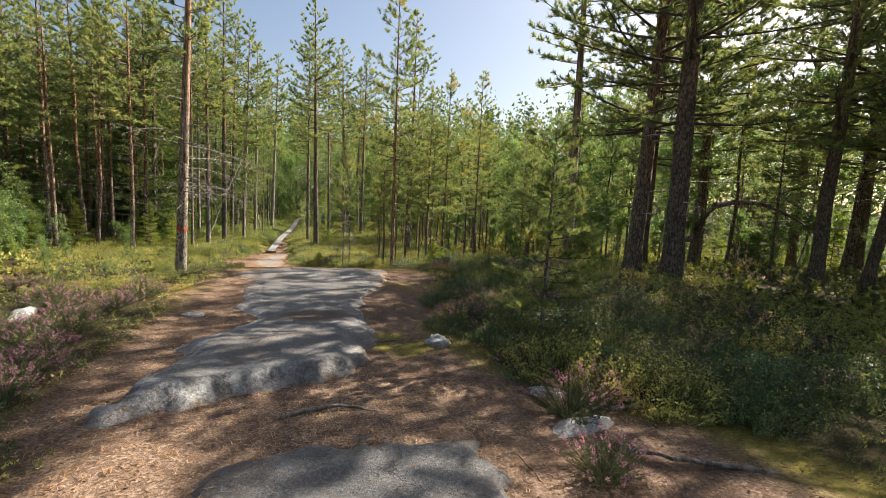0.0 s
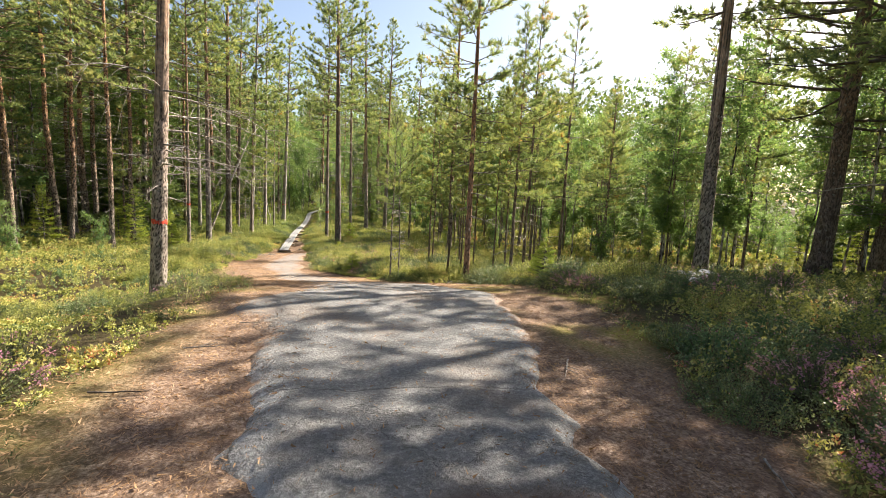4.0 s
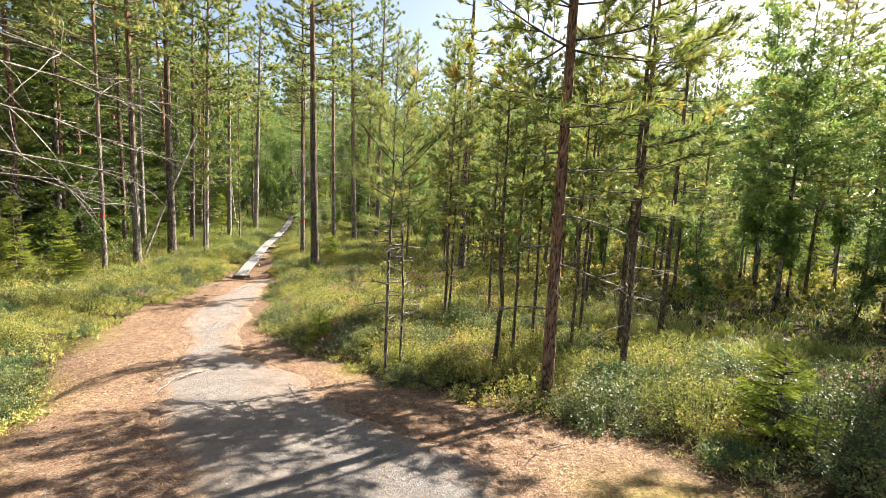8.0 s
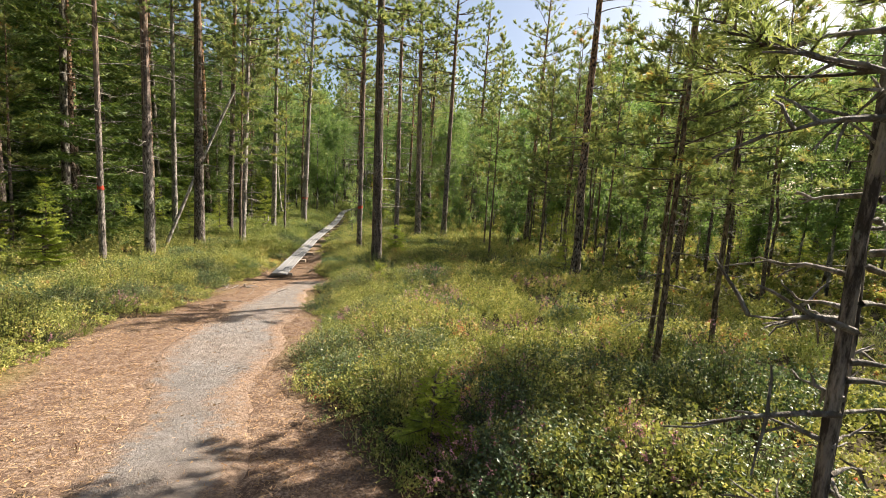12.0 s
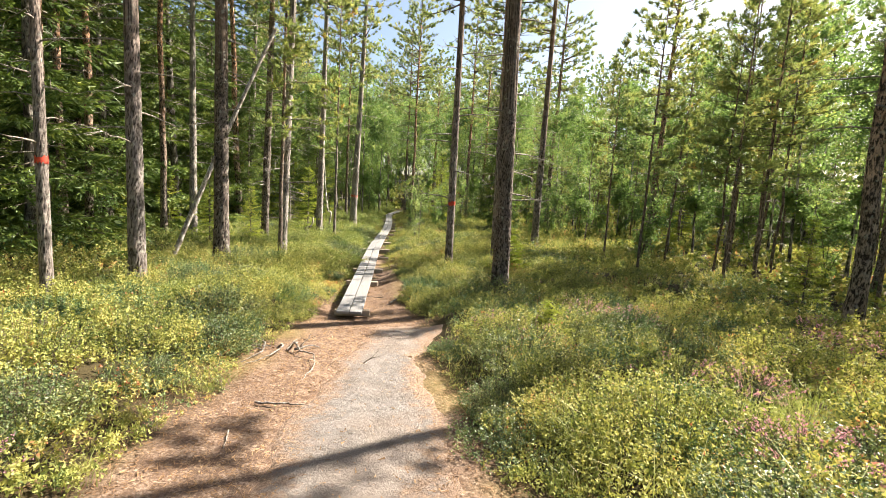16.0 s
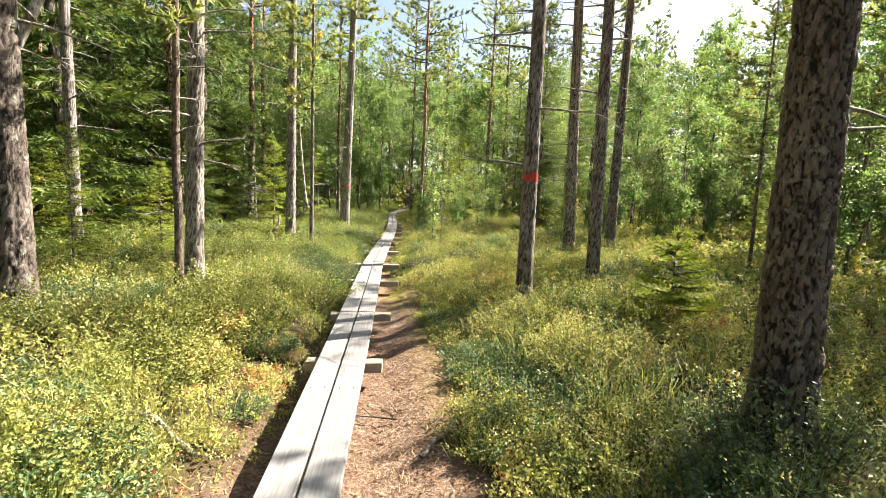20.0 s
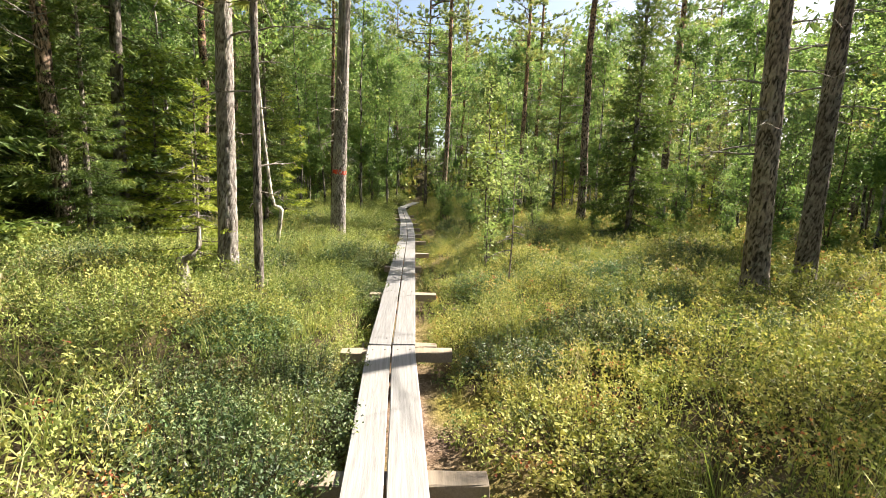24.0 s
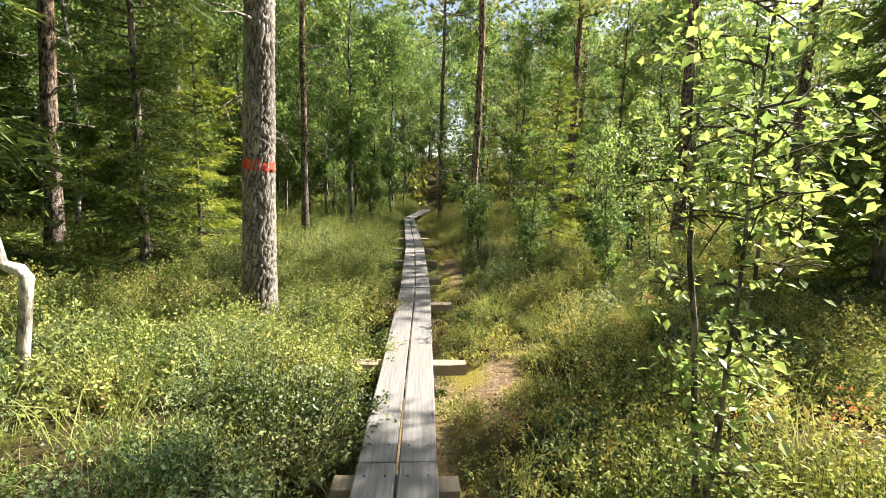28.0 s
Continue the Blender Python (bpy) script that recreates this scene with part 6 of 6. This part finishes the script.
def bare_tree(x, y, h, d, reach, seed, label, name="dead_spruce", first=0.1, droop=-0.35, count=46):
    rng = np.random.default_rng(seed)
    ob = new(name)
    ob.matrix_basis = pose(x, y, float(ground_z(x, y)) - 0.03, 0, 0, seed * 40)
    P = trunk_points(h, rng, 12, 0.02)
    part("trunk", mesh_np("trunk", *tube(P, trunk_radius(P[:, 2] / h, d, 0.2), 9, 0.08, rng), DEAD_WOOD, smooth=True), ob)
    bits = []
    for i in range(count):
        z = rng.uniform(first, 0.97) * h
        a = rng.uniform(0, 2 * np.pi)
        L = reach * (1.1 - z / h) * rng.uniform(0.4, 1.1)
        B = limb(np.array([0, 0, z]), np.array([np.cos(a), np.sin(a), 0.05]), L, droop, rng, 6, 0.1)
        bits.append(tube(B, np.linspace(0.011, 0.003, 6), 4))
        for g in range(4):
            q = B[rng.integers(2, 6)]
            bits.append(tube(limb(q, unit(np.array([np.cos(a), np.sin(a), -0.2]) + rng.normal(0, 0.7, 3)), L * 0.35, droop, rng, 4, 0.15), np.linspace(0.005, 0.002, 4), 3))
    V, F = joined(bits)
    tagged(part("deadwood", mesh_np("deadwood", V, F, DEAD_WOOD, smooth=True), ob, "tangle of bare grey branches"), kind="stuff")
    return tagged(ob, label, "dead tree")


bare_tree(-9.3, 45.2, 2.6, 0.1, 1.6, 4, "dead grey spruce with bare drooping branches")
bare_tree(-6.9, 43.0, 2.0, 0.07, 1.1, 5, "small dead grey spruce in the shade")
bare_tree(-1.38, 39.75, 1.7, 0.03, 0.5, 6, "spindly bare sapling beside the duckboards", "dead_sapling", 0.35, -0.2, 9)
bare_tree(2.68, 5.12, 1.2, 0.05, 0.5, 7, "bare grey dead twigs round the foot of a pine", "dead_sapling", 0.15, -0.3, 16)


def stump(x, y):
    rng = np.random.default_rng(9)
    bits = [tube(np.array([(0, 0, -0.05), (0.02, 0, 0.2), (-0.02, 0.01, 0.36)]), np.array([0.1, 0.07, 0.055]), 9, 0.15, rng),
            tube(np.array([(0, 0, 0.3), (0.14, 0, 0.38), (0.2, 0.02, 0.5), (0.21, 0.02, 0.72)]), np.array([0.05, 0.04, 0.035, 0.02]), 7, 0.15, rng)]
    for i in range(5):
        a = i * 1.3
        bits.append(tube(np.array([(0, 0, 0.1), (np.cos(a) * 0.15, np.sin(a) * 0.15, 0.02), (np.cos(a) * 0.3, np.sin(a) * 0.3, -0.04)]), np.array([0.05, 0.03, 0.015]), 6))
    V, F = joined(bits)
    ob = new("dead_stump", mesh_np("dead_stump", V, F, DEAD_WOOD, smooth=True))
    ob.matrix_basis = pose(x, y, float(ground_z(x, y)))
    tagged(ob, "crooked grey dead stump among the grass", "stump")


stump(-5.45, 39.15)


def dead_limbs():
    """Long sagging dead branches low on the pine by the rock."""
    rng = np.random.default_rng(14)
    host = min((o for o in scene.objects if o.name.startswith("pine_tree")), key=lambda o: (o.matrix_basis.translation.xy - Vector((-4.39, 16.5))).length)
    base = np.array(host.matrix_basis.translation)
    for i in range(13):
        z = rng.uniform(2.3, 5.2)
        a = rng.uniform(-1.5, 1.0) if i % 4 else rng.uniform(1.0, 4.5)
        L = rng.uniform(1.2, 2.9)
        B = limb(base + np.array([0, 0, z]), np.array([np.cos(a), np.sin(a), rng.uniform(0.0, 0.3)]), L, -0.28, rng, 8, 0.12)
        bits = [tube(B, np.linspace(0.022, 0.005, 8), 5)]
        for g in range(11):
            q = B[rng.integers(2, 8)]
            C = limb(q, unit(np.array([np.cos(a), np.sin(a), -0.1]) + rng.normal(0, 0.7, 3)), L * rng.uniform(0.15, 0.4), -0.3, rng, 5, 0.15)
            bits.append(tube(C, np.linspace(0.008, 0.002, 5), 3))
        V, F = joined(bits)
        ob = part("dead_limb", mesh_np("dead_limb", V, F, DEAD_WOOD, smooth=True), host, "bare grey dead limb with twigs")
        ob.matrix_parent_inverse = host.matrix_basis.inverted()


dead_limbs()
